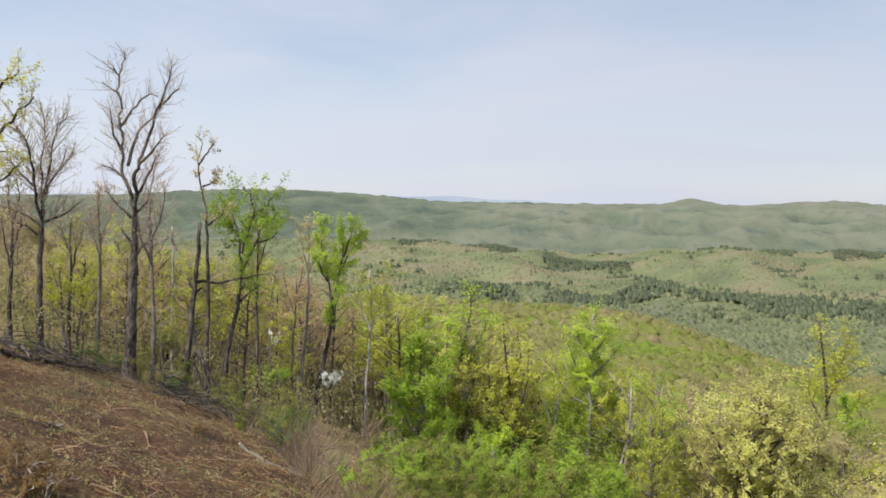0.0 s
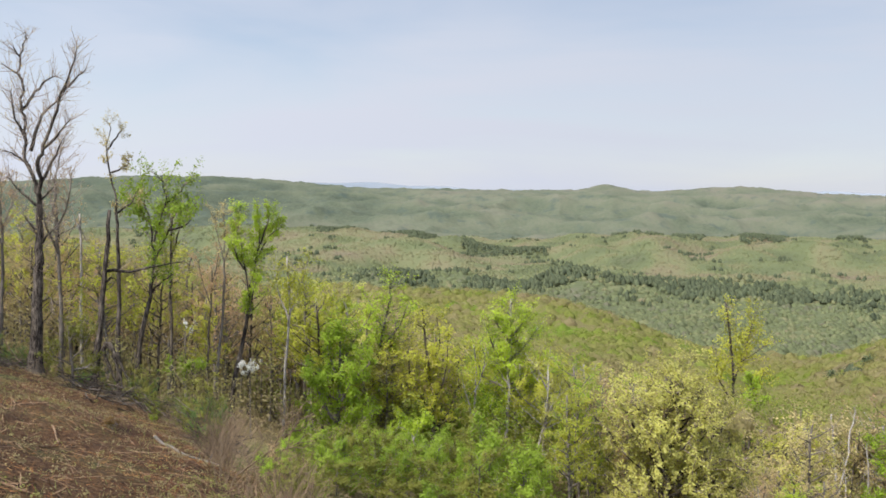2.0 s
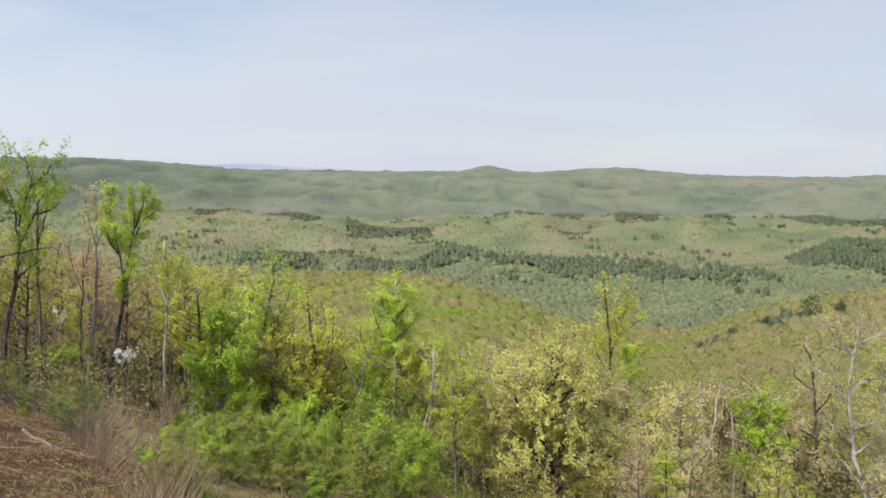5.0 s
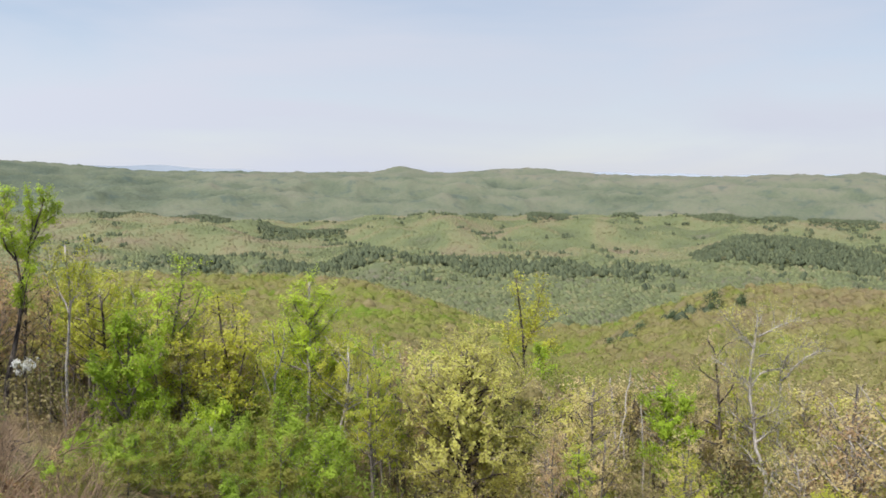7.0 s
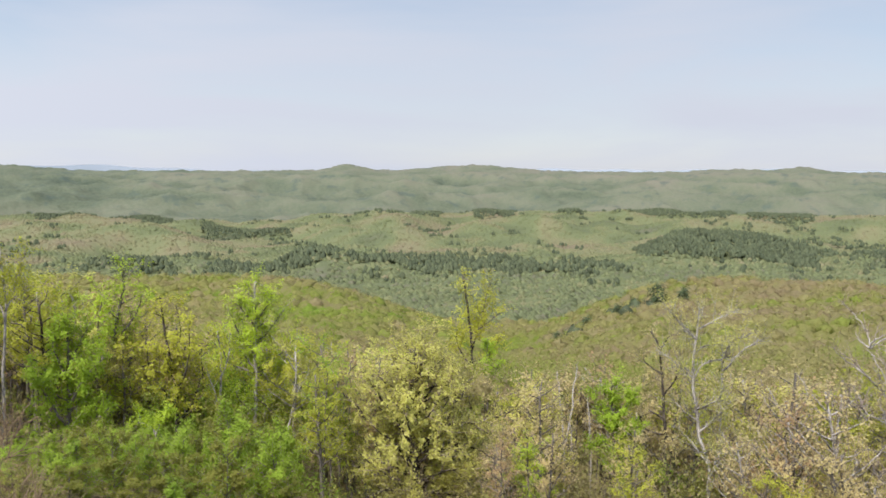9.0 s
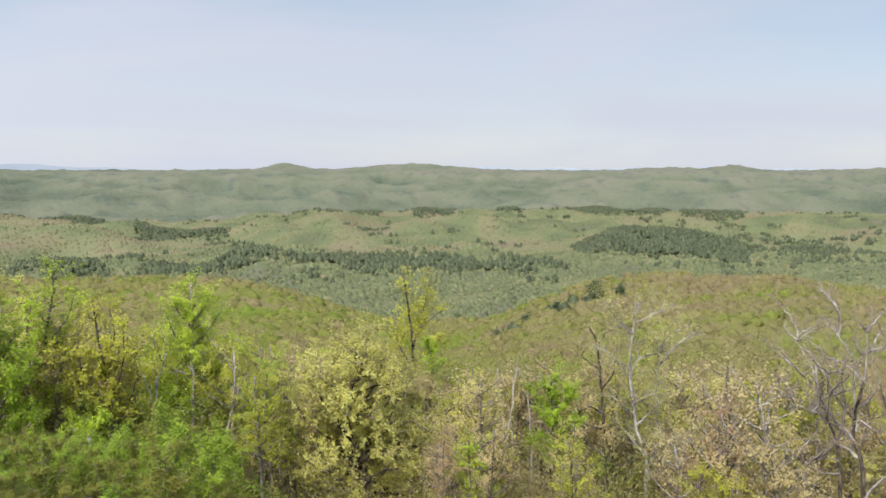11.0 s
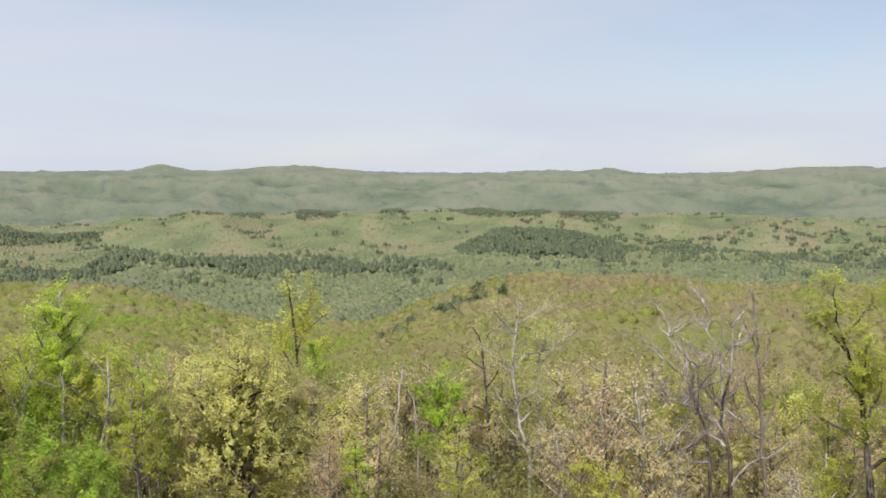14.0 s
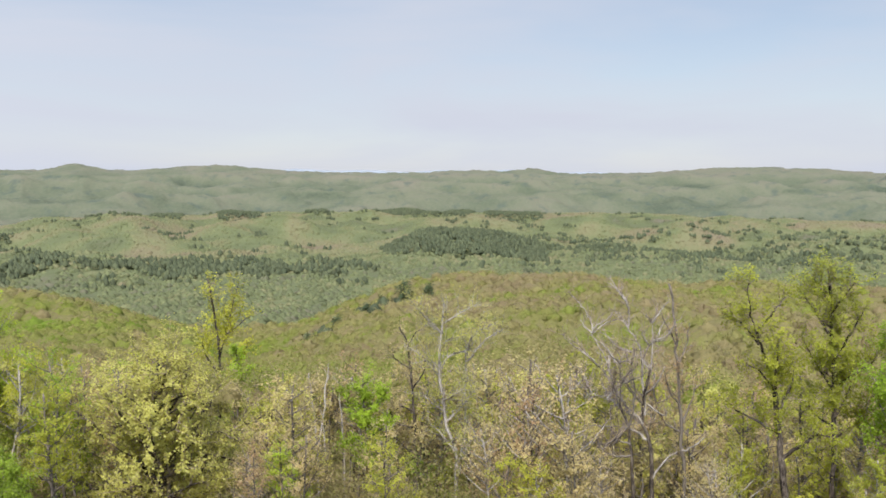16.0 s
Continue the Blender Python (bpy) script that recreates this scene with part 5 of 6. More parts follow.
hero_tree("young_maple", "low green sapling among slender stems", -10.96, 50, BARK_GREY, LEAF_MAPLE, 0.05, twigs=14, leaf=1800, size=0.045, reach=1.0, limbs=[
    [(0.0, -0.2), (0.0, 1.16), (-0.0, 2.16), (0.12, 3.15)],
    [(-0.0, 1.82), (-0.58, 2.5), (-0.75, 3.0)],
    [(-0.0, 1.99), (0.7, 2.63), (0.86, 3.13)],
])
hero_tree("fallen_treetop", "bare tan treetop fallen and arching out of the brush", -8.05, 25, DRY_BRUSH, LEAF_BROWN, 0.02, twigs=26, leaf=500, size=0.022, reach=1.0, limbs=[
    [(0.0, -0.2), (1.59, 0.99), (2.0, 1.52)],
    [(0.5, 0.07), (1.11, 0.19), (1.59, 0.4)],
    [(0.79, 0.26), (1.43, 0.92), (1.67, 1.33)],
    [(0.95, 0.37), (1.67, 0.65), (2.16, 0.96)],
    [(0.31, 0.0), (0.71, 0.47), (0.95, 0.87)],
    [(1.27, 0.68), (1.59, 1.25), (1.79, 1.6)],
])
hero_tree("hickory_tree", "bare brown hickory crowded among others", -26.55, 59, BARK_DARK, LEAF_RUST, 0.17, twigs=30, leaf=900, size=0.05, reach=1.9, limbs=[
    [(0.0, -0.2), (-0.03, 1.61), (0.12, 4.42), (0.22, 7.21)],
    [(0.12, 4.42), (-0.23, 6.17), (-0.39, 7.91)],
    [(0.17, 5.47), (0.66, 7.21), (0.8, 8.62)],
    [(0.22, 7.21), (-0.01, 8.95), (0.13, 10.34)],
    [(0.22, 7.21), (0.61, 8.96), (0.5, 10.01)],
])
hero_tree("oak_tree", "slim bare oak with brown twigs", -23.24, 60, BARK_DARK, LEAF_BROWN, 0.14, twigs=28, leaf=1000, size=0.05, reach=1.8, limbs=[
    [(0.0, -0.2), (-0.04, 2.83), (0.11, 5.77), (0.06, 7.6)],
    [(0.11, 5.77), (0.6, 7.6), (0.94, 8.69)],
    [(0.05, 6.87), (-0.4, 8.33), (-0.59, 9.41)],
    [(0.06, 7.6), (0.2, 9.06), (0.41, 10.15)],
])
hero_tree("ash_tree", "grey ash in russet bud behind the oaks", -21.68, 61, BARK_GREY, LEAF_RUST, 0.15, twigs=28, leaf=1100, size=0.05, reach=1.9, limbs=[
    [(0.0, -0.2), (0.09, 3.37), (0.25, 6.77), (0.19, 9.4)],
    [(0.22, 7.52), (-0.36, 9.03), (-0.7, 10.14)],
    [(0.19, 8.28), (0.76, 9.78), (1.04, 10.91)],
    [(0.19, 9.4), (0.13, 10.9), (0.35, 12.02)],
])
hero_tree("ash_tree", "tall grey ash with fine reddish twigs", -18.39, 60, BARK_GREY, LEAF_RUST, 0.16, twigs=28, leaf=900, size=0.05, reach=1.9, limbs=[
    [(0.0, -0.2), (0.0, 0.74), (0.08, 4.56), (-0.05, 7.98), (-0.19, 10.62), (-0.11, 12.87)],
    [(-0.05, 7.98), (-0.68, 9.87), (-0.86, 11.36)],
    [(-0.12, 9.49), (0.53, 11.38), (0.82, 13.27)],
    [(-0.19, 10.62), (-0.46, 12.49), (-0.25, 14.36)],
    [(-0.11, 12.87), (0.18, 14.37), (0.47, 15.51)],
])
hero_tree("dead_snag", "snapped snag with a pale splintered top", -17.14, 64, BARK_PALE, None, 0.13, twigs=2, leaf=0, size=0.05, reach=0.6, limbs=[
    [(0.0, -0.2), (0.0, 1.63), (-0.03, 6.14), (0.01, 9.8), (-0.06, 11.75)],
    [(-0.06, 10.61), (-0.37, 11.5), (-0.48, 11.91)],
    [(-0.06, 10.82), (0.25, 10.21), (0.48, 9.72)],
])
hero_tree("oak_tree", "slim oak with sparse olive leaves", -11.81, 58, BARK_DARK, LEAF_OLIVE, 0.12, twigs=22, leaf=1500, size=0.055, reach=1.6, limbs=[
    [(0.0, -0.2), (0.0, 1.66), (0.02, 5.49), (-0.03, 9.29), (0.07, 12.3)],
    [(0.01, 8.53), (-0.58, 10.42), (-0.74, 11.92)],
    [(0.04, 10.04), (0.51, 11.93), (0.65, 13.25)],
    [(0.07, 12.3), (-0.16, 13.62)],
])

# ---- a few pines on the crest of the near spur ----
def spur_pine(label, az, r, high, wide):
    rng = np.random.default_rng(int(az * 100))
    x, y, z = spot(az, r)
    limbs = [[(0, 0, -0.5), (0.2, 0, high * 0.5), (0, 0.1, high)]]
    for k in range(22):
        f = 0.35 + 0.62 * k / 22
        a = k * 2.4
        L = wide * 0.5 * (1.15 - 0.7 * (f - 0.35) / 0.65) * rng.uniform(0.75, 1.1)
        limbs.append([(0, 0, high * f), (math.cos(a) * L * 0.5, math.sin(a) * L * 0.5, high * f + 0.5), (math.cos(a) * L, math.sin(a) * L, high * f + 0.7)])
    plant("pine_tree", label, "tree", rng, Matrix.Translation((x, y, z)), limbs, BARK_DARK, NEEDLE, 0.28, 9, 2600, 0.33, 1.6, group="pines on the spur", fine=True)


NEEDLE = leaves("pine_needle", [(0.0, (0.05, 0.075, 0.035)), (0.5, (0.08, 0.11, 0.05)), (1.0, (0.13, 0.16, 0.07))], 0.15)
spur_pine("broad dark pine alone on the spur crest", 37.31, 380, 21.1, 13.1)
spur_pine("narrow dark pine beside a larger one", 35.78, 375, 16.8, 5.0)
spur_pine("small dark pine on the spur", 38.95, 370, 18.8, 5.6)
spur_pine("small dark pine on the open spur", 34.72, 360, 16.8, 5.0)
spur_pine("stunted dark pine on the pale slope", 32.75, 350, 16.8, 5.0)
spur_pine("leaning dark pine at the ravine's rim", 30.74, 345, 16.8, 5.0)

# ---- the rest of the hillside wood: a dozen kinds of tree, repeated at other sizes and turns ----
def wild_limbs(rng, h, spread, count, low):
    lean = rng.normal(0, 0.04, 2)
    t = np.linspace(0, 1, 6)
    trunk = np.stack([lean[0] * h * t ** 1.5 + rng.normal(0, 0.10, 6) * t, lean[1] * h * t ** 1.5 + rng.normal(0, 0.10, 6) * t, h * t * 0.93 - 0.3], -1)
    limbs = [trunk]
    for k in range(count):
        f = low + (0.95 - low) * (k + rng.random()) / count
        o = np.array([np.interp(f, t, trunk[:, i]) for i in range(3)])
        a = k * 2.4 + rng.normal(0, 0.4)
        L = spread * (1.1 - 0.65 * (f - low) / (1 - low)) * rng.uniform(0.7, 1.1)
        d = np.array([math.cos(a), math.sin(a), 0])
        up = rng.uniform(0.5, 1.2)
        limbs.append([o, o + d * L * 0.5 + [0, 0, up * L * 0.4], o + d * L * 0.95 + [0, 0, up * L * 0.95]])
    return limbs




def hillside_wood():
    rng = np.random.default_rng(77)
    kinds = [("oak_tree", "grey-stemmed young oak in tan bud on the wooded slope", BARK_GREY, LEAF_TAN, 1500),
             ("oak_tree", "slender oak with pale olive young leaves on the slope", BARK_GREY, LEAF_OLIVE, 1900),
             ("ash_tree", "slim tree in russet bud among the others", BARK_GREY, LEAF_RUST, 1300),
             ("hickory_tree", "dark-stemmed hickory with olive young leaves", BARK_DARK, LEAF_OLIVE, 2000),
             ("maple_tree", "young maple in fresh green leaf on the slope", BARK_GREY, LEAF_GREEN, 2300),
             ("ash_tree", "nearly bare pale-stemmed tree in bud", BARK_PALE, LEAF_TAN, 900),
             ("tulip_tree", "straight tulip tree with yellow-green leaves", BARK_GREY, LEAF_YELLOW, 2000),
             ("oak_tree", "tan budding oak with spreading limbs", BARK_GREY, LEAF_TAN, 1700),
             ("maple_tree", "small maple in bright green leaf", BARK_GREY, LEAF_BRIGHT, 2200),
             ("oak_tree", "olive-leaved oak with a grey crooked stem", BARK_GREY, LEAF_OLIVE, 2100),
             ("oak_tree", "bare brown oak with dark stem, just in bud", BARK_DARK, LEAF_BROWN, 1700),
             ("hickory_tree", "slim brown hickory with fine bare twigs", BARK_GREY, LEAF_BROWN, 1500),
             ("beech_tree", "slim pale-stemmed beech in thin green leaf", BARK_PALE, LEAF_OLIVE, 1800)]
    proto = []
    spots = []
    tries = 0
    while len(spots) < 205 and tries < 30000:
        tries += 1
        az = rng.uniform(-30, 71) if rng.random() < 0.6 else rng.uniform(-42, 1)
        r = math.sqrt(rng.uniform(48 ** 2, 132 ** 2))
        if r < max(np.interp(az, EDGE_AZ, EDGE_R) + 4, 50):
            continue
        if any(abs(az - a) < w and r < d + 4 for a, d, w in STANDING):
            continue
        x, y, z = spot(az, r)
        if any((x - p[0]) ** 2 + (y - p[1]) ** 2 < 3.4 ** 2 for p in spots):
            continue
        roof = np.interp(az, ROOF_AZ, ROOF_EL) - abs(rng.normal(0, 1.1)) - 0.2
        h = min(r * math.tan(radians(roof)) - z, rng.uniform(13, 19))
        if h < 7:
            continue
        spots.append((x, y, z, h, az, r))
    # a closer stand of green saplings below the clearing
    while len(spots) < 238:
        az, r = rng.uniform(-3, 19), rng.uniform(54, 88)
        x, y, z = spot(az, r)
        if any((x - p[0]) ** 2 + (y - p[1]) ** 2 < 2.6 ** 2 for p in spots) or any(abs(az - a) < w * 0.85 and r < d + 2 for a, d, w in STANDING):
            continue
        roof = np.interp(az, ROOF_AZ, ROOF_EL) - rng.uniform(0.3, 3.5)
        h = min(r * math.tan(radians(roof)) - z, rng.uniform(11, 17))
        if h > 6:
            spots.append((x, y, z, h, az, r))
    # taller trees shoulder to shoulder where the wood rises beside the clearing
    while len(spots) < 262:
        az, r = rng.uniform(-4, 16), rng.uniform(58, 94)
        x, y, z = spot(az, r)
        if any((x - p[0]) ** 2 + (y - p[1]) ** 2 < 2.4 ** 2 for p in spots) or any(abs(az - a) < w * 0.6 and r < d + 1 for a, d, w in STANDING):
            continue
        h = min(r * math.tan(radians(np.interp(az, ROOF_AZ, ROOF_EL) - rng.uniform(0, 1.6))) - z, rng.uniform(17, 23))
        spots.append((x, y, z, h, az, r))
    # full crowns behind the young maples
    for _ in range(2000):
        if len(spots) >= 290:
            break
        az, r = rng.uniform(-2.5, 9), rng.uniform(66, 90)
        x, y, z = spot(az, r)
        if any((x - p[0]) ** 2 + (y - p[1]) ** 2 < 1.8 ** 2 for p in spots):
            continue
        h = min(r * math.tan(radians(np.interp(az, ROOF_AZ, ROOF_EL) - rng.uniform(1.0, 5.5))) - z, 17)
        if h > 6:
            spots.append((x, y, z, h, az, r))
    # bare and budding trees crowd the steep slope farther along, and the shoulder above the clearing
    while len(spots) < 410:
        az, r = (rng.uniform(19, 71), rng.uniform(54, 104)) if rng.random() < 0.8 else (rng.uniform(-31, -8), rng.uniform(54, 100))
        x, y, z = spot(az, r)
        if any((x - p[0]) ** 2 + (y - p[1]) ** 2 < 2.6 ** 2 for p in spots) or any(abs(az - a) < w * 0.85 and r < d + 2 for a, d, w in STANDING):
            continue
        roof = np.interp(az, ROOF_AZ, ROOF_EL) - abs(rng.normal(0, 2.0))
        h = min(r * math.tan(radians(roof)) - z, rng.uniform(12, 19))
        if h > 7:
            spots.append((x, y, z, h, az, r))
    # young trees between the tall ones
    for _ in range(3000):
        if len(spots) >= 468:
            break
        az, r = rng.uniform(17, 71), rng.uniform(55, 82)
        x, y, z = spot(az, r)
        if any((x - p[0]) ** 2 + (y - p[1]) ** 2 < 2.2 ** 2 for p in spots) or any(abs(az - a) < w * 0.9 and r < d + 1 for a, d, w in STANDING):
            continue
        h = min(r * math.tan(radians(-rng.uniform(13.0, 17.5))) - z, rng.uniform(8, 13))
        if h > 5:
            spots.append((x, y, z, h, az, r))
    for _ in range(1500):
        if len(spots) >= 520:
            break
        az, r = rng.uniform(12, 71), rng.uniform(50, 60)
        x, y, z = spot(az, r)
        if any((x - p[0]) ** 2 + (y - p[1]) ** 2 < 2.0 ** 2 for p in spots) or any(abs(az - a) < w * 0.5 and r < d + 1 for a, d, w in STANDING):
            continue
        h = min(r * math.tan(radians(-rng.uniform(15.5, 19.0))) - z, 12)
        if h > 4:
            spots.append((x, y, z, h, az, r))
    # leave open the side from which the sun reaches the nearest tall crowns
    sunward = np.array([math.sin(radians(SUN_AZ)), math.cos(radians(SUN_AZ))])
    for a, d in ((-1.13, 62), (1.15, 68), (5.39, 66), (10.63, 70), (21.31, 58)):
        o = np.array(spot(a, d)[:2])
        spots = [p for p in spots if not (2.0 < (np.array(p[:2]) - o) @ sunward < 11.0 and abs((p[0] - o[0]) * sunward[1] - (p[1] - o[1]) * sunward[0]) < 3.2)]
    for x, y, z, h, az, r in spots:
        green = 0.72 * bell(az, 9, 7) + 0.05 + 0.10 * step(az, 58, 64)
        if az < -5:
            k = rng.choice([0, 1, 2, 3, 10, 9, 11], p=[0.16, 0.07, 0.22, 0.08, 0.22, 0.05, 0.20])
        elif rng.random() < green:
            k = rng.choice([1, 3, 4, 6, 8, 9, 12], p=[0.17, 0.17, 0.22, 0.10, 0.07, 0.12, 0.15])
        else:
            k = rng.choice([0, 1, 2, 5, 7, 6, 12, 11], p=[0.20, 0.16, 0.22, 0.12, 0.14, 0.05, 0.05, 0.06])
        if 0.5 < az < 8 and k in (5, 12):
            k = 9
        while len(proto) <= k:
            proto.append(None)
        turn = Matrix.Rotation(rng.uniform(0, 6.28), 4, "Z")
        if proto[k] is None:
            name, label, bm_, lm, n = kinds[k]
            g = np.random.default_rng(500 + int(k))
            proto[k] = plant(name, label, "tree", g, Matrix.Translation((x, y, z)) @ turn, wild_limbs(g, 15.0, 3.2, 17, 0.55 if bm_ is BARK_PALE else 0.30 if k % 3 else 0.42),
                             bm_, lm, 0.155, 4, int(n * (1.6 if n > 1750 else 1.05)), 0.094 if n > 1750 else 0.100, 1.8, group="trees on the wooded slope")
            proto[k].scale = (1, 1, 1)
            proto[k].matrix_world = Matrix.Translation((x, y, z)) @ turn @ Matrix.Scale(1.0, 4)
        else:
            s = h / 15.5
            wide = s * rng.uniform(0.9, 1.25)
            copy_thing(proto[k], Matrix.Translation((x, y, z)) @ turn @ Matrix.Diagonal((wide, wide, s, 1)))


hillside_wood()


SHRUB_TWIG = bark("brown_shrub_twig", (0.05, 0.036, 0.025), (0.19, 0.14, 0.095))


def undergrowth():
    """Shrubs and saplings along the edge of the clearing."""
    rng = np.random.default_rng(31)
    kinds = [("shrub", "tangle of bare russet brush at the wood's edge", LEAF_RUST, 700),
             ("shrub", "bushy green shrub at the wood's edge", LEAF_MAPLE, 1300),
             ("shrub", "brown brushy thicket with few leaves", LEAF_BROWN, 900),
             ("shrub", "bright green sapling clump by the wood", LEAF_BRIGHT, 1400),
             ("shrub", "olive leafy thicket at the wood's edge", LEAF_SHADE, 1200),
             ("shrub", "dark green leafy undergrowth at the wood's edge", LEAF_DARK, 1500)]
    proto = [None] * 6
    n = 0
    while n < 200:
        az = rng.uniform(-30, 1) if rng.random() < 0.45 else rng.uniform(-10, -2)
        e = np.interp(az, EDGE_AZ, EDGE_R)
        r = e + abs(rng.normal(0, 10)) + 0.5
        x, y, z = spot(az, r)
        room = r * math.tan(radians(rng.uniform(-20.5, -16.5))) - z if az > -9 else rng.uniform(1.2, 3.2)
        if room < 0.7 or (az < -17 and rng.random() < 0.6):
            continue
        n += 1
        # left of the edge mostly dark shrubs, partly to imitate the shaded understory
        k = rng.choice(6, p=[0.03, 0.08, 0.07, 0.02, 0.28, 0.52]) if az < -7 else rng.choice(6, p=[0.24, 0.10, 0.22, 0.06, 0.28, 0.10]) if az < -3.2 else 1
        s = min(room, 4.4) / 3.8
        m = Matrix.Translation((x, y, z)) @ Matrix.Rotation(rng.uniform(0, 6.28), 4, "Z") @ Matrix.Diagonal((s * 1.15, s * 1.15, s, 1))
        if proto[k] is None:
            g = np.random.default_rng(900 + int(k))
            limbs = []
            for q in range(9):
                a, out_ = q * 0.7 + g.normal(0, 0.2), g.uniform(0.4, 1.5)
                d = np.array([math.cos(a), math.sin(a), 0])
                hh = g.uniform(2.0, 4.0)
                limbs.append([d * 0.15 - [0, 0, 0.15], d * out_ * 0.45 + [0, 0, hh * 0.5], d * out_ + [0, 0, hh]])
            name, label, lm, leaf = kinds[k]
            proto[k] = plant(name, label, "shrub", g, m, limbs, SHRUB_TWIG, lm, 0.018, 4, int(leaf * 2.0), 0.046, 0.9, group="shrubs along the clearing", twig_mat=SHRUB_TWIG)
        else:
            copy_thing(proto[k], m)


undergrowth()


def saplings():
    """Young maples in full leaf, chest to shoulder of the tall trees, where the clearing drops into the wood."""
    rng = np.random.default_rng(37)
    kinds = [("young_maple", "young maple in bright green leaf below the clearing", LEAF_MAPLE),
             ("young_maple", "bushy young maple in fresh green leaf", LEAF_MAPLE),
             ("young_oak", "young oak with dull olive leaves below the clearing", LEAF_SHADE)]
    proto, standing = [None] * 3, []
    for q in range(4000):
        if len(standing) >= 160:
            break
        far_row = len(standing) >= 135
        az, r = (rng.uniform(-4.0, 13), rng.uniform(32, 60)) if len(standing) < 80 else (rng.uniform(-0.5, 8), rng.uniform(50, 61)) if far_row else (rng.uniform(-2.2, 9), rng.uniform(27, 46))
        x, y, z = spot(az, r)
        top = r * math.tan(radians(-rng.uniform(13.0, 16.5) if far_row else -rng.uniform(14.8, 20.4))) - z
        if top < (1.5 if len(standing) < 80 else 0.9) or any((x - u) ** 2 + (y - v) ** 2 < 1.4 ** 2 for u, v in standing):
            continue
        standing.append((x, y))
        k = rng.choice(3, p=[0.5, 0.3, 0.2]) if az < 5 else rng.choice(3, p=[0.2, 0.35, 0.45])
        h = min(top, 8.5) / 6.0
        m = Matrix.Translation((x, y, z)) @ Matrix.Rotation(rng.uniform(0, 6.28), 4, "Z") @ Matrix.Diagonal((max(h, 0.5), max(h, 0.5), h, 1))
        if proto[k] is None:
            g = np.random.default_rng(700 + int(k))
            name, label, leaf_mat = kinds[k]
            proto[k] = plant(name, label, "tree", g, m, wild_limbs(g, 6.2, 2.0, 16, 0.12), BARK_GREY, leaf_mat, 0.05, 7, 3200, 0.085, 1.0, group="young trees below the clearing", split=True)
        else:
            copy_thing(proto[k], m)


saplings()


def brush():
    """Thin dry brush stems where the clearing meets the wood."""
    rng = np.random.default_rng(71)
    lines = []
    while len(lines) < 1900:
        az = rng.uniform(-24, -4) if rng.random() < 0.12 else rng.uniform(-9.5, -2.8)
        r = np.interp(az, EDGE_AZ, EDGE_R) + rng.normal(2.0 if az < -9 else 7.0, 2.5 if az < -9 else 6.0)
        if r < 13:
            continue
        x, y, z = spot(az, r)
        room = min(r * math.tan(radians(rng.uniform(-21, -17.5))) - z if az > -8 else 1.6, 2.2) * rng.uniform(0.4, 1.0)
        if room < 0.3:
            continue
        t = np.linspace(0, 1, 3)[:, None]
        d = np.array([rng.normal(0, 0.5), rng.normal(0, 0.5), 1.0])
        lines.append((np.array([x, y, z - 0.05]) + d * room * t + rng.normal(0, 0.15, 3) * t * t, np.array([0.011, 0.008, 0.003]), 3))
    tagged(new("brush", mesh_from("brush", *tubes(lines), DRY_BRUSH)), "dry tan and reddish brush stems at the clearing's edge", "brush", kind="stuff")


brush()


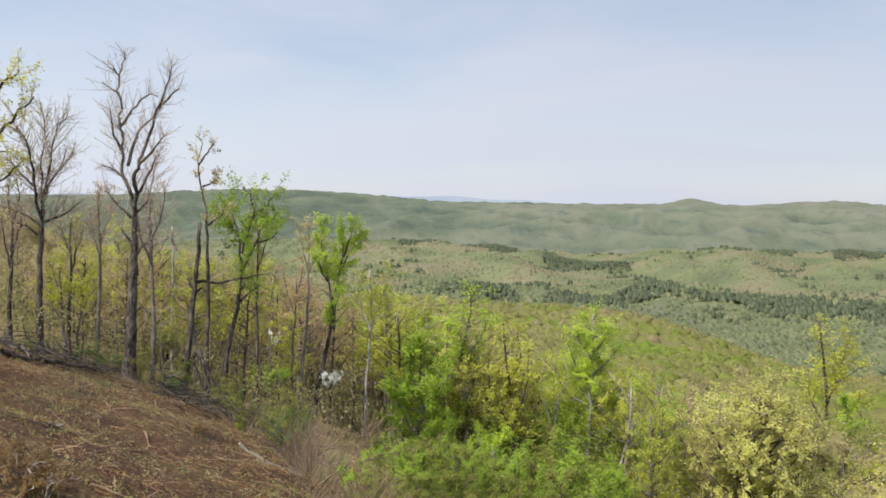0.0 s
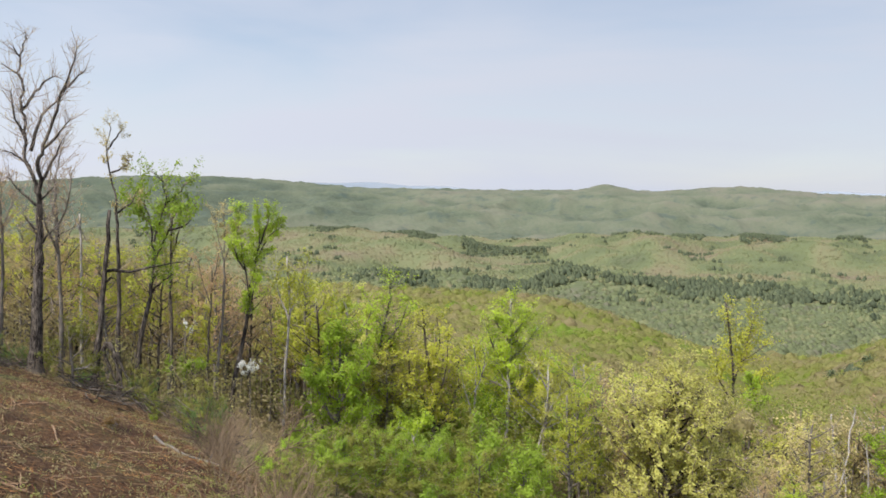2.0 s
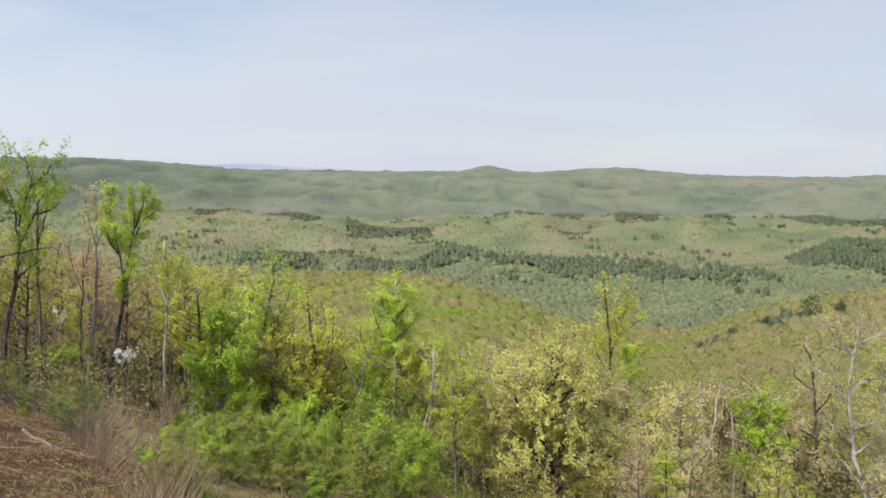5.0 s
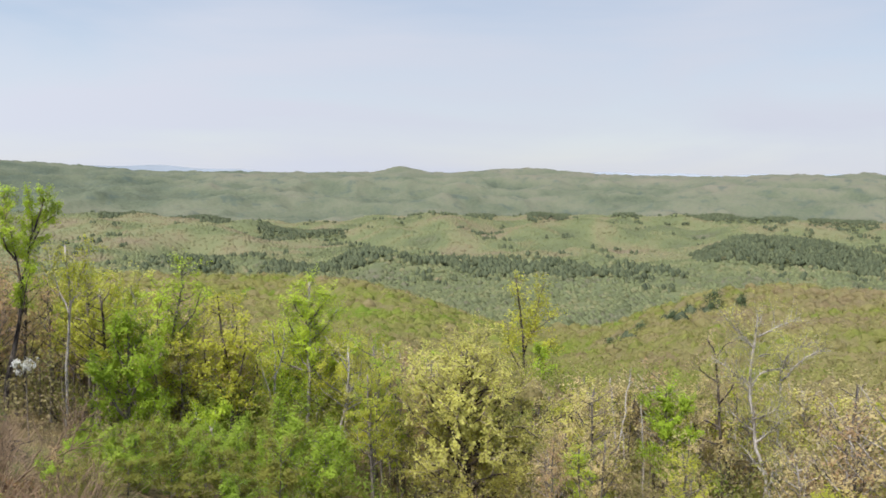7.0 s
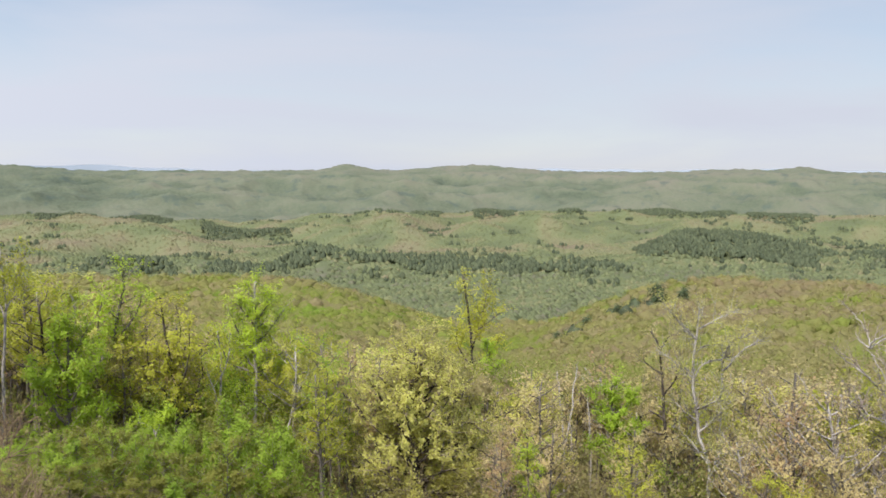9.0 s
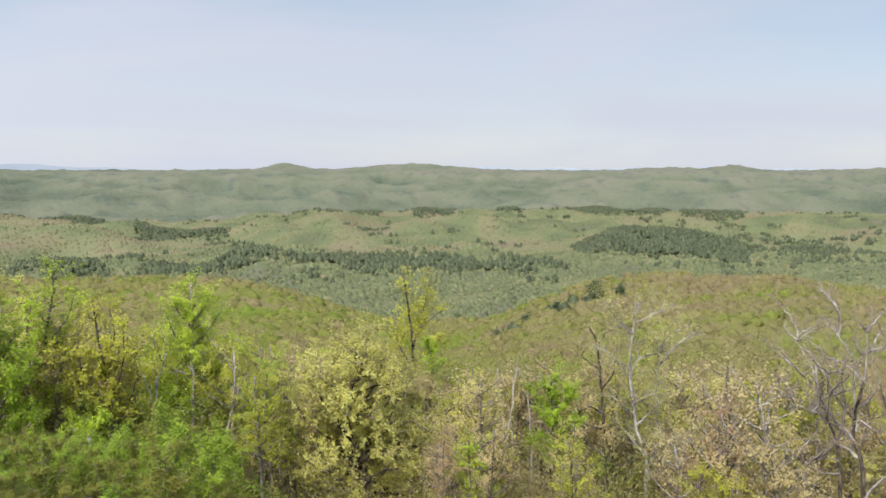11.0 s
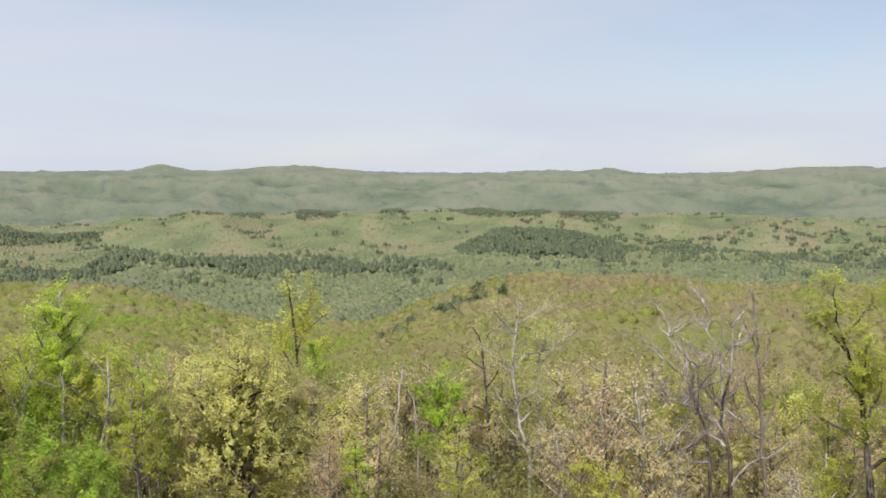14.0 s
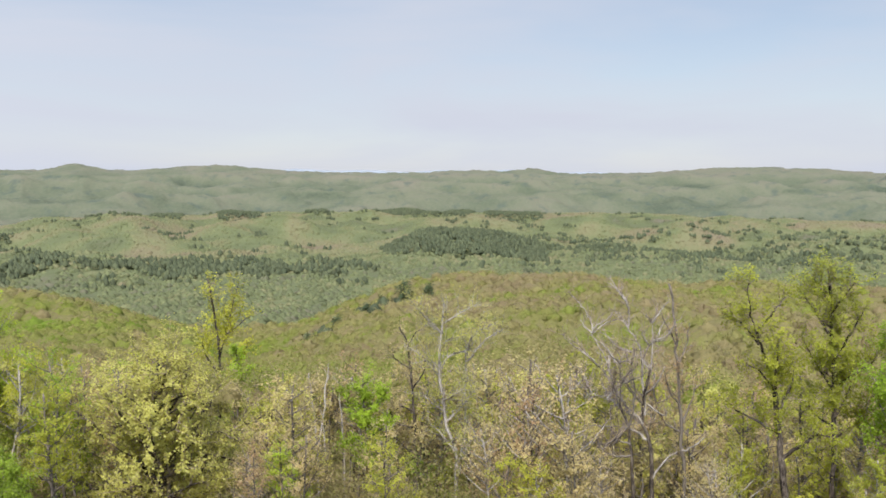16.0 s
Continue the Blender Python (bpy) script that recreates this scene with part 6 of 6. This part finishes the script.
def understory():
    """Saplings and young leaf under the tall trees, over the whole slope."""
    rng = np.random.default_rng(61)
    x, y, r, az = scatter(rng, 42, 130, -31, 72, 6.5)
    keep = r > np.maximum(np.interp(az, EDGE_AZ, EDGE_R) + 3, 50 * step(az, 2, 6))
    x, y, r, az = x[keep], y[keep], r[keep], az[keep]
    thin = (az > -4) | (rng.random(len(x)) < 0.55)
    x, y, r, az = x[thin], y[thin], r[thin], az[thin]
    extra = scatter(rng, 52, 88, -1, 19, 8.0)
    young = scatter(rng, 51, 72, -0.5, 8, 2.6)
    east = scatter(rng, 52, 74, 19, 46, 5.0)
    x, y, r, az = (np.concatenate(four) for four in zip((x, y, r, az), extra, young, east))
    z = ground(x, y)
    w = rng.uniform(1.0, 2.2, len(x))
    c = np.stack([x, y, z + rng.uniform(0.6, 4.0, len(x)) * (1 + 0.9 * step(r, 56, 66) * step(az, 0, 6)) * (1 + 0.5 * bell(az, 9, 8) + 0.7 * bell(az, 3.5, 3) * (r < 73))], -1)
    t = np.clip(0.26 - 0.05 * (1 - step(az, -12, -2)) + 0.40 * bell(az, 9, 7) + 0.12 * step(az, -2, 8) + 0.22 * wave(x, y, 18, 17) + rng.normal(0, 0.12, len(x)), 0, 1)
    # low thicket nearer the eye, kept under the sight line into the valley
    lx, ly, lr, la = scatter(rng, 20, 54, -12, 1, 0.8)
    lz = ground(lx, ly)
    room = np.minimum(lr * np.tan(np.radians(rng.uniform(-20.5, -17.3, len(lx)) - 0.8 * step(la, 2, 6))) - lz, 3.2)
    ok = (room > 0.35) & (lr > np.interp(la, EDGE_AZ, EDGE_R) + 1) & (la < -2.5 + rng.normal(0, 1.0, len(la)))
    lx, ly, lz, la, room = lx[ok], ly[ok], lz[ok], la[ok], room[ok]
    lw = np.clip(room * 0.55, 0.25, 1.0)
    lc = np.stack([lx, ly, lz + (room - lw) * rng.uniform(0.5, 1.0, len(lx))], -1)
    lt = np.clip(0.26 + 0.30 * step(la, -3.5, 0.5) + 0.25 * wave(lx, ly, 9, 18) + rng.normal(0, 0.15, len(lx)), 0, 1)
    wood("thicket", "low leafy thicket below the clearing, green and tan", CANOPY, [clumps(rng, lc, lw, lw, 60, np.full(len(lx), 0.055), lt, -0.9, 0.3)])
    limit = r * np.tan(np.radians(np.where((r < 64) & (az > -4), np.where(az > 10, np.where(az < 27, -20.0, -18.3), -16.5), np.where((r < 84) & (az > 3), -13.0, -3.0)) - rng.uniform(0, 2.5, len(x))))
    c[:, 2] = np.minimum(c[:, 2], np.maximum(limit - w, z + 0.3))
    wood("understory", "young saplings and leafy undergrowth beneath the trees", CANOPY, [clumps(rng, c[s], w[s], w[s] * 1.2, n, 0.00155 * r[s], t[s], -0.8, 0.3) for s, n in ((r < 78, 130), (r >= 78, 60))])


understory()

# ---- the cleared slope: litter, sticks, grass, logs ----
def clearing_places(rng, n, r0=12.0):
    out_ = []
    while len(out_) < n:
        az = rng.uniform(-34, 6)
        e = np.interp(az, EDGE_AZ, EDGE_R) + 4
        if e <= r0:
            continue
        r = math.sqrt(rng.uniform(r0 ** 2, e ** 2)) if rng.random() < 0.6 else rng.uniform(r0, e)
        out_.append((r * math.sin(radians(az)), r * math.cos(radians(az))))
    p = np.array(out_)
    return np.stack([p[:, 0], p[:, 1], ground(p[:, 0], p[:, 1])], -1)


def litter():
    rng = np.random.default_rng(41)
    p = clearing_places(rng, 80000)
    p = p[wave(p[:, 0], p[:, 1], 5, 14) + rng.normal(0, 0.6, len(p)) > -0.3]
    n = len(p)
    a = rng.uniform(0, 6.28, n)
    d = np.stack([np.cos(a), np.sin(a), -0.33 * np.cos(a) - 0.283 * np.sin(a) + rng.normal(0.15, 0.35, n)], -1)
    L = rng.uniform(0.03, 0.15, (n, 1))
    w = np.stack([-np.sin(a), np.cos(a), rng.normal(0, 0.5, n)], -1) * rng.uniform(0.003, 0.007, (n, 1))
    o = p + [0, 0, 0.03]
    v = np.stack([o - w, o + w, o + d * L + w * 0.6, o + d * L - w * 0.6], 1).reshape(-1, 3)
    patch = np.clip(0.42 + 0.46 * wave(p[:, 0], p[:, 1], 4.5, 23) + 0.2 * wave(p[:, 0], p[:, 1], 13, 24) + rng.normal(0, 0.13, n), 0, 1)
    tagged(wood("dead_brush", "reddish-brown dead leaves and straw over the slope", SLASH, [(v, np.repeat(patch, 4))]), category="brush")
    p = clearing_places(rng, 1700)
    t = np.clip(0.25 + 0.35 * wave(p[:, 0], p[:, 1], 8, 20) + rng.normal(0, 0.2, len(p)), 0, 1)
    w = rng.uniform(0.08, 0.26, len(p))
    wood("low_weeds", "low weeds and leafy sprouts on the cleared slope", CANOPY, [clumps(rng, p + [0, 0, 0.05], w, w * 0.7, 16, np.full(len(p), 0.024), t * 0.7, -0.1)])
    p = clearing_places(rng, 2900)
    lines = []
    for o in p:
        a, L = rng.uniform(0, 6.28), 1.15 * rng.uniform(0.15, 0.95) ** 1.6
        d = np.array([math.cos(a), math.sin(a), -0.33 * math.cos(a) - 0.283 * math.sin(a) + rng.normal(0.12, 0.2)])
        t = np.linspace(0, 1, 3)[:, None]
        lines.append((o + [0, 0, 0.04] + d * L * t + rng.normal(0, 0.12, 3) * L * t * t, np.full(3, rng.uniform(0.003, 0.010)), 3))
    tagged(new("fallen_sticks", mesh_from("fallen_sticks", *tubes(lines), STICK)), "dry sticks and cut brush scattered on the slope", "sticks", kind="stuff")
    p = clearing_places(rng, 12000)
    p = p[wave(p[:, 0], p[:, 1], 11, 15) + rng.normal(0, 0.35, len(p)) > 0.35]
    h = rng.uniform(0.06, 0.24, len(p))[:, None]
    a = rng.uniform(0, 6.28, len(p))
    w = np.stack([np.cos(a), np.sin(a), 0 * a], -1) * 0.009
    tip = p + np.concatenate([rng.normal(0, 0.45, (len(p), 2)) * h, h], 1)
    v = np.stack([p - w, p + w, tip + w * 0.2, tip - w * 0.2], 1).reshape(-1, 3)
    tagged(new("grass", mesh_from("grass", v, np.arange(len(v)).reshape(-1, 4), GRASS)), "short green and straw grass tufts on the slope", "grass", kind="stuff")


SLASH = canopy("dead_brush", [(0.0, (0.062, 0.029, 0.015)), (0.25, (0.18, 0.073, 0.028)), (0.5, (0.235, 0.118, 0.044)), (0.75, (0.27, 0.17, 0.070)), (1.0, (0.18, 0.16, 0.048))], 0.1, 0.3)
GRASS = leaves("spring_grass", [(0.0, (0.12, 0.15, 0.03)), (0.6, (0.24, 0.24, 0.07)), (1.0, (0.42, 0.36, 0.18))])
FRESH_CUT = bark("fresh_cut_wood", (0.55, 0.26, 0.08), (0.80, 0.48, 0.20), 4.0)
STICK = bark("dry_stick", (0.10, 0.056, 0.032), (0.30, 0.20, 0.12), 3.0)
litter()


def log(label, az0, r0, az1, r1, rad, lift=0.0, mat=BARK_GREY, stubs=2, cut=False):
    """A fallen trunk lying on the slope between two places."""
    rng = np.random.default_rng(int(r0 * 10 + az0 * 7) % 1000 + 3)
    a, b = np.array(spot(az0, r0)), np.array(spot(az1, r1))
    n = 8
    t = np.linspace(0, 1, n)[:, None]
    p = a * (1 - t) + b * t
    p[:, 2] = ground(p[:, 0], p[:, 1]) + rad * 0.7 + lift * t[:, 0]
    p += rng.normal(0, rad * 0.25, p.shape)
    lines = [(p, rad * (1 - 0.55 * t[:, 0]), 6)]
    tw = []
    for k in range(stubs):
        i = rng.integers(2, n - 1)
        d = rng.normal(0, 1, 3) + [0, 0, 0.9]
        d /= np.linalg.norm(d)
        L = rng.uniform(2.0, 6.0) * rad
        tw.append((p[i] + d * L * np.linspace(0, 1, 4)[:, None], rad * 0.35 * np.linspace(1, 0.3, 4), 4))
    foot = new("fallen_log")
    foot.matrix_world = Matrix.Translation(p[0])
    shift = Matrix.Translation(-Vector(p[0]))
    for name, line in [("log", lines[0])] + [("branch_stub", k) for k in tw]:
        ob = part(name, mesh_from("fallen_" + name, *tubes([line]), mat, True), foot)
        ob.matrix_local = shift
    if cut:
        ring = tubes(lines)[0][:6]
        axis = (p[0] - p[1]) / np.linalg.norm(p[0] - p[1])
        face = np.concatenate([ring * 1.02 - p[0] * 0.02, ring * 0.98 + p[0] * 0.02 + axis * 0.03])
        rim = [[i, (i + 1) % 6, (i + 1) % 6 + 6, i + 6] for i in range(6)]
        ob = part("cut_face", mesh_from("cut_face", face, np.array(rim + [[6, 7, 8, 9], [6, 9, 10, 11]]), FRESH_CUT), foot, "orange freshly sawn end")
        ob.matrix_local = shift
    return tagged(foot, label, "log", "fallen logs on the slope")



def brush_pile(label, az0, az1, r0, r1, count, size):
    """A heap of dark dead limbs dragged to the edge of the wood."""
    rng = np.random.default_rng(int(count + r0))
    lines = []
    for k in range(count):
        az, r = rng.uniform(az0, az1), rng.uniform(r0, r1)
        o = np.array(spot(az, r)) + [0, 0, abs(rng.normal(0, 0.4))]
        a, L = rng.uniform(0, 6.28), rng.uniform(0.5, 1.0) * size
        d = np.array([math.cos(a), math.sin(a), -0.33 * math.cos(a) - 0.283 * math.sin(a) + rng.normal(0.12, 0.22)])
        t = np.linspace(0, 1, 4)[:, None]
        rad = rng.uniform(0.012, 0.05)
        lines.append((o - d * L * 0.3 + d * L * t + rng.normal(0, 0.12, 3) * L * t * t, rad * (1 - 0.7 * t[:, 0]), 4))
    return tagged(new("brush_pile", mesh_from("brush_pile", *tubes(lines), BARK_DARK)), label, "brush pile", kind="stuff")


BRACKEN = leaves("dead_bracken", [(0.0, (0.13, 0.065, 0.02)), (0.5, (0.21, 0.115, 0.036)), (1.0, (0.32, 0.20, 0.07))], 0.3)


def bracken(az, r, high, wide, seed):
    rng = np.random.default_rng(seed)
    limbs = []
    for k in range(9):
        a, o = k * 2.4, wide * rng.uniform(0.3, 1.0)
        d = np.array([math.cos(a), math.sin(a), 0])
        h = high * rng.uniform(0.6, 1.0)
        limbs.append([d * 0.05 - [0, 0, 0.1], d * o * 0.5 + [0, 0, h * 0.8], d * o + [0, 0, h * 0.75]])
    plant("bracken_clump", "rust-orange clump of dead bracken on the slope", "bracken", rng, Matrix.Translation(spot(az, r)), limbs, TWIG, BRACKEN,
          0.010, 14, 3400, 0.013, 0.3, group="dead bracken clumps", split=True)


# extra dark limbs in the first heap imitate the shaded ground by the trees
brush_pile("heap of dead limbs at the wood's edge, dark in place of shade", -29, -20.5, 46.5, 53, 210, 2.6)
brush_pile("dark fallen limbs and brush below the oaks", -18, -11, 40, 49, 170, 2.0)
brush_pile("dark brush in the hollow under the edge trees", -10.5, -7.5, 31.5, 37, 110, 1.6)

log("grey fallen log in a brush pile by the trees", -27.1, 53.9, -24.2, 55.4, 0.16, 0.3, BARK_GREY, 5)
log("bleached fallen log beside the brush pile", -25.3, 55.3, -22.7, 47.4, 0.09, 0.0, BARK_GREY, 4)
log("dark rotting log in the brush pile", -27.1, 42.0, -25.0, 43.6, 0.15, 0.1, BARK_DARK, 4)
log("dark branchy log across the brush pile", -26.5, 54.8, -25.3, 39.4, 0.1, 0.5, BARK_DARK, 8)
log("dark mossy log under the edge trees", -24.6, 44.0, -21.4, 49.6, 0.14, 0.1, BARK_DARK, 5)
log("long felled trunk lying down the slope", -12.9, 30.3, -8.8, 25.2, 0.065, 0.05, BARK_GREY, 5, cut=True)
log("pale dead branch on the cleared ground", -19.6, 22.1, -17.4, 23.8, 0.025, 0.0, STICK, 1)
log("dry pale branch among the brush", -18.9, 25.8, -18.5, 22.8, 0.03, 0.1, STICK, 2)
log("short dead branch lying on brush", -22.0, 14.8, -20.0, 14.5, 0.03, 0.0, STICK, 1)
log("cut branch lying on the slope", -24.5, 21.3, -23.7, 21.0, 0.05, 0.1, BARK_DARK, 3)
bracken(-26.3, 13.9, 0.55, 0.8, 200)
bracken(-24.9, 13.7, 0.4, 0.6, 201)
bracken(-27.5, 14.5, 0.5, 0.7, 202)
bracken(-15.6, 29.2, 0.2, 0.4, 203)
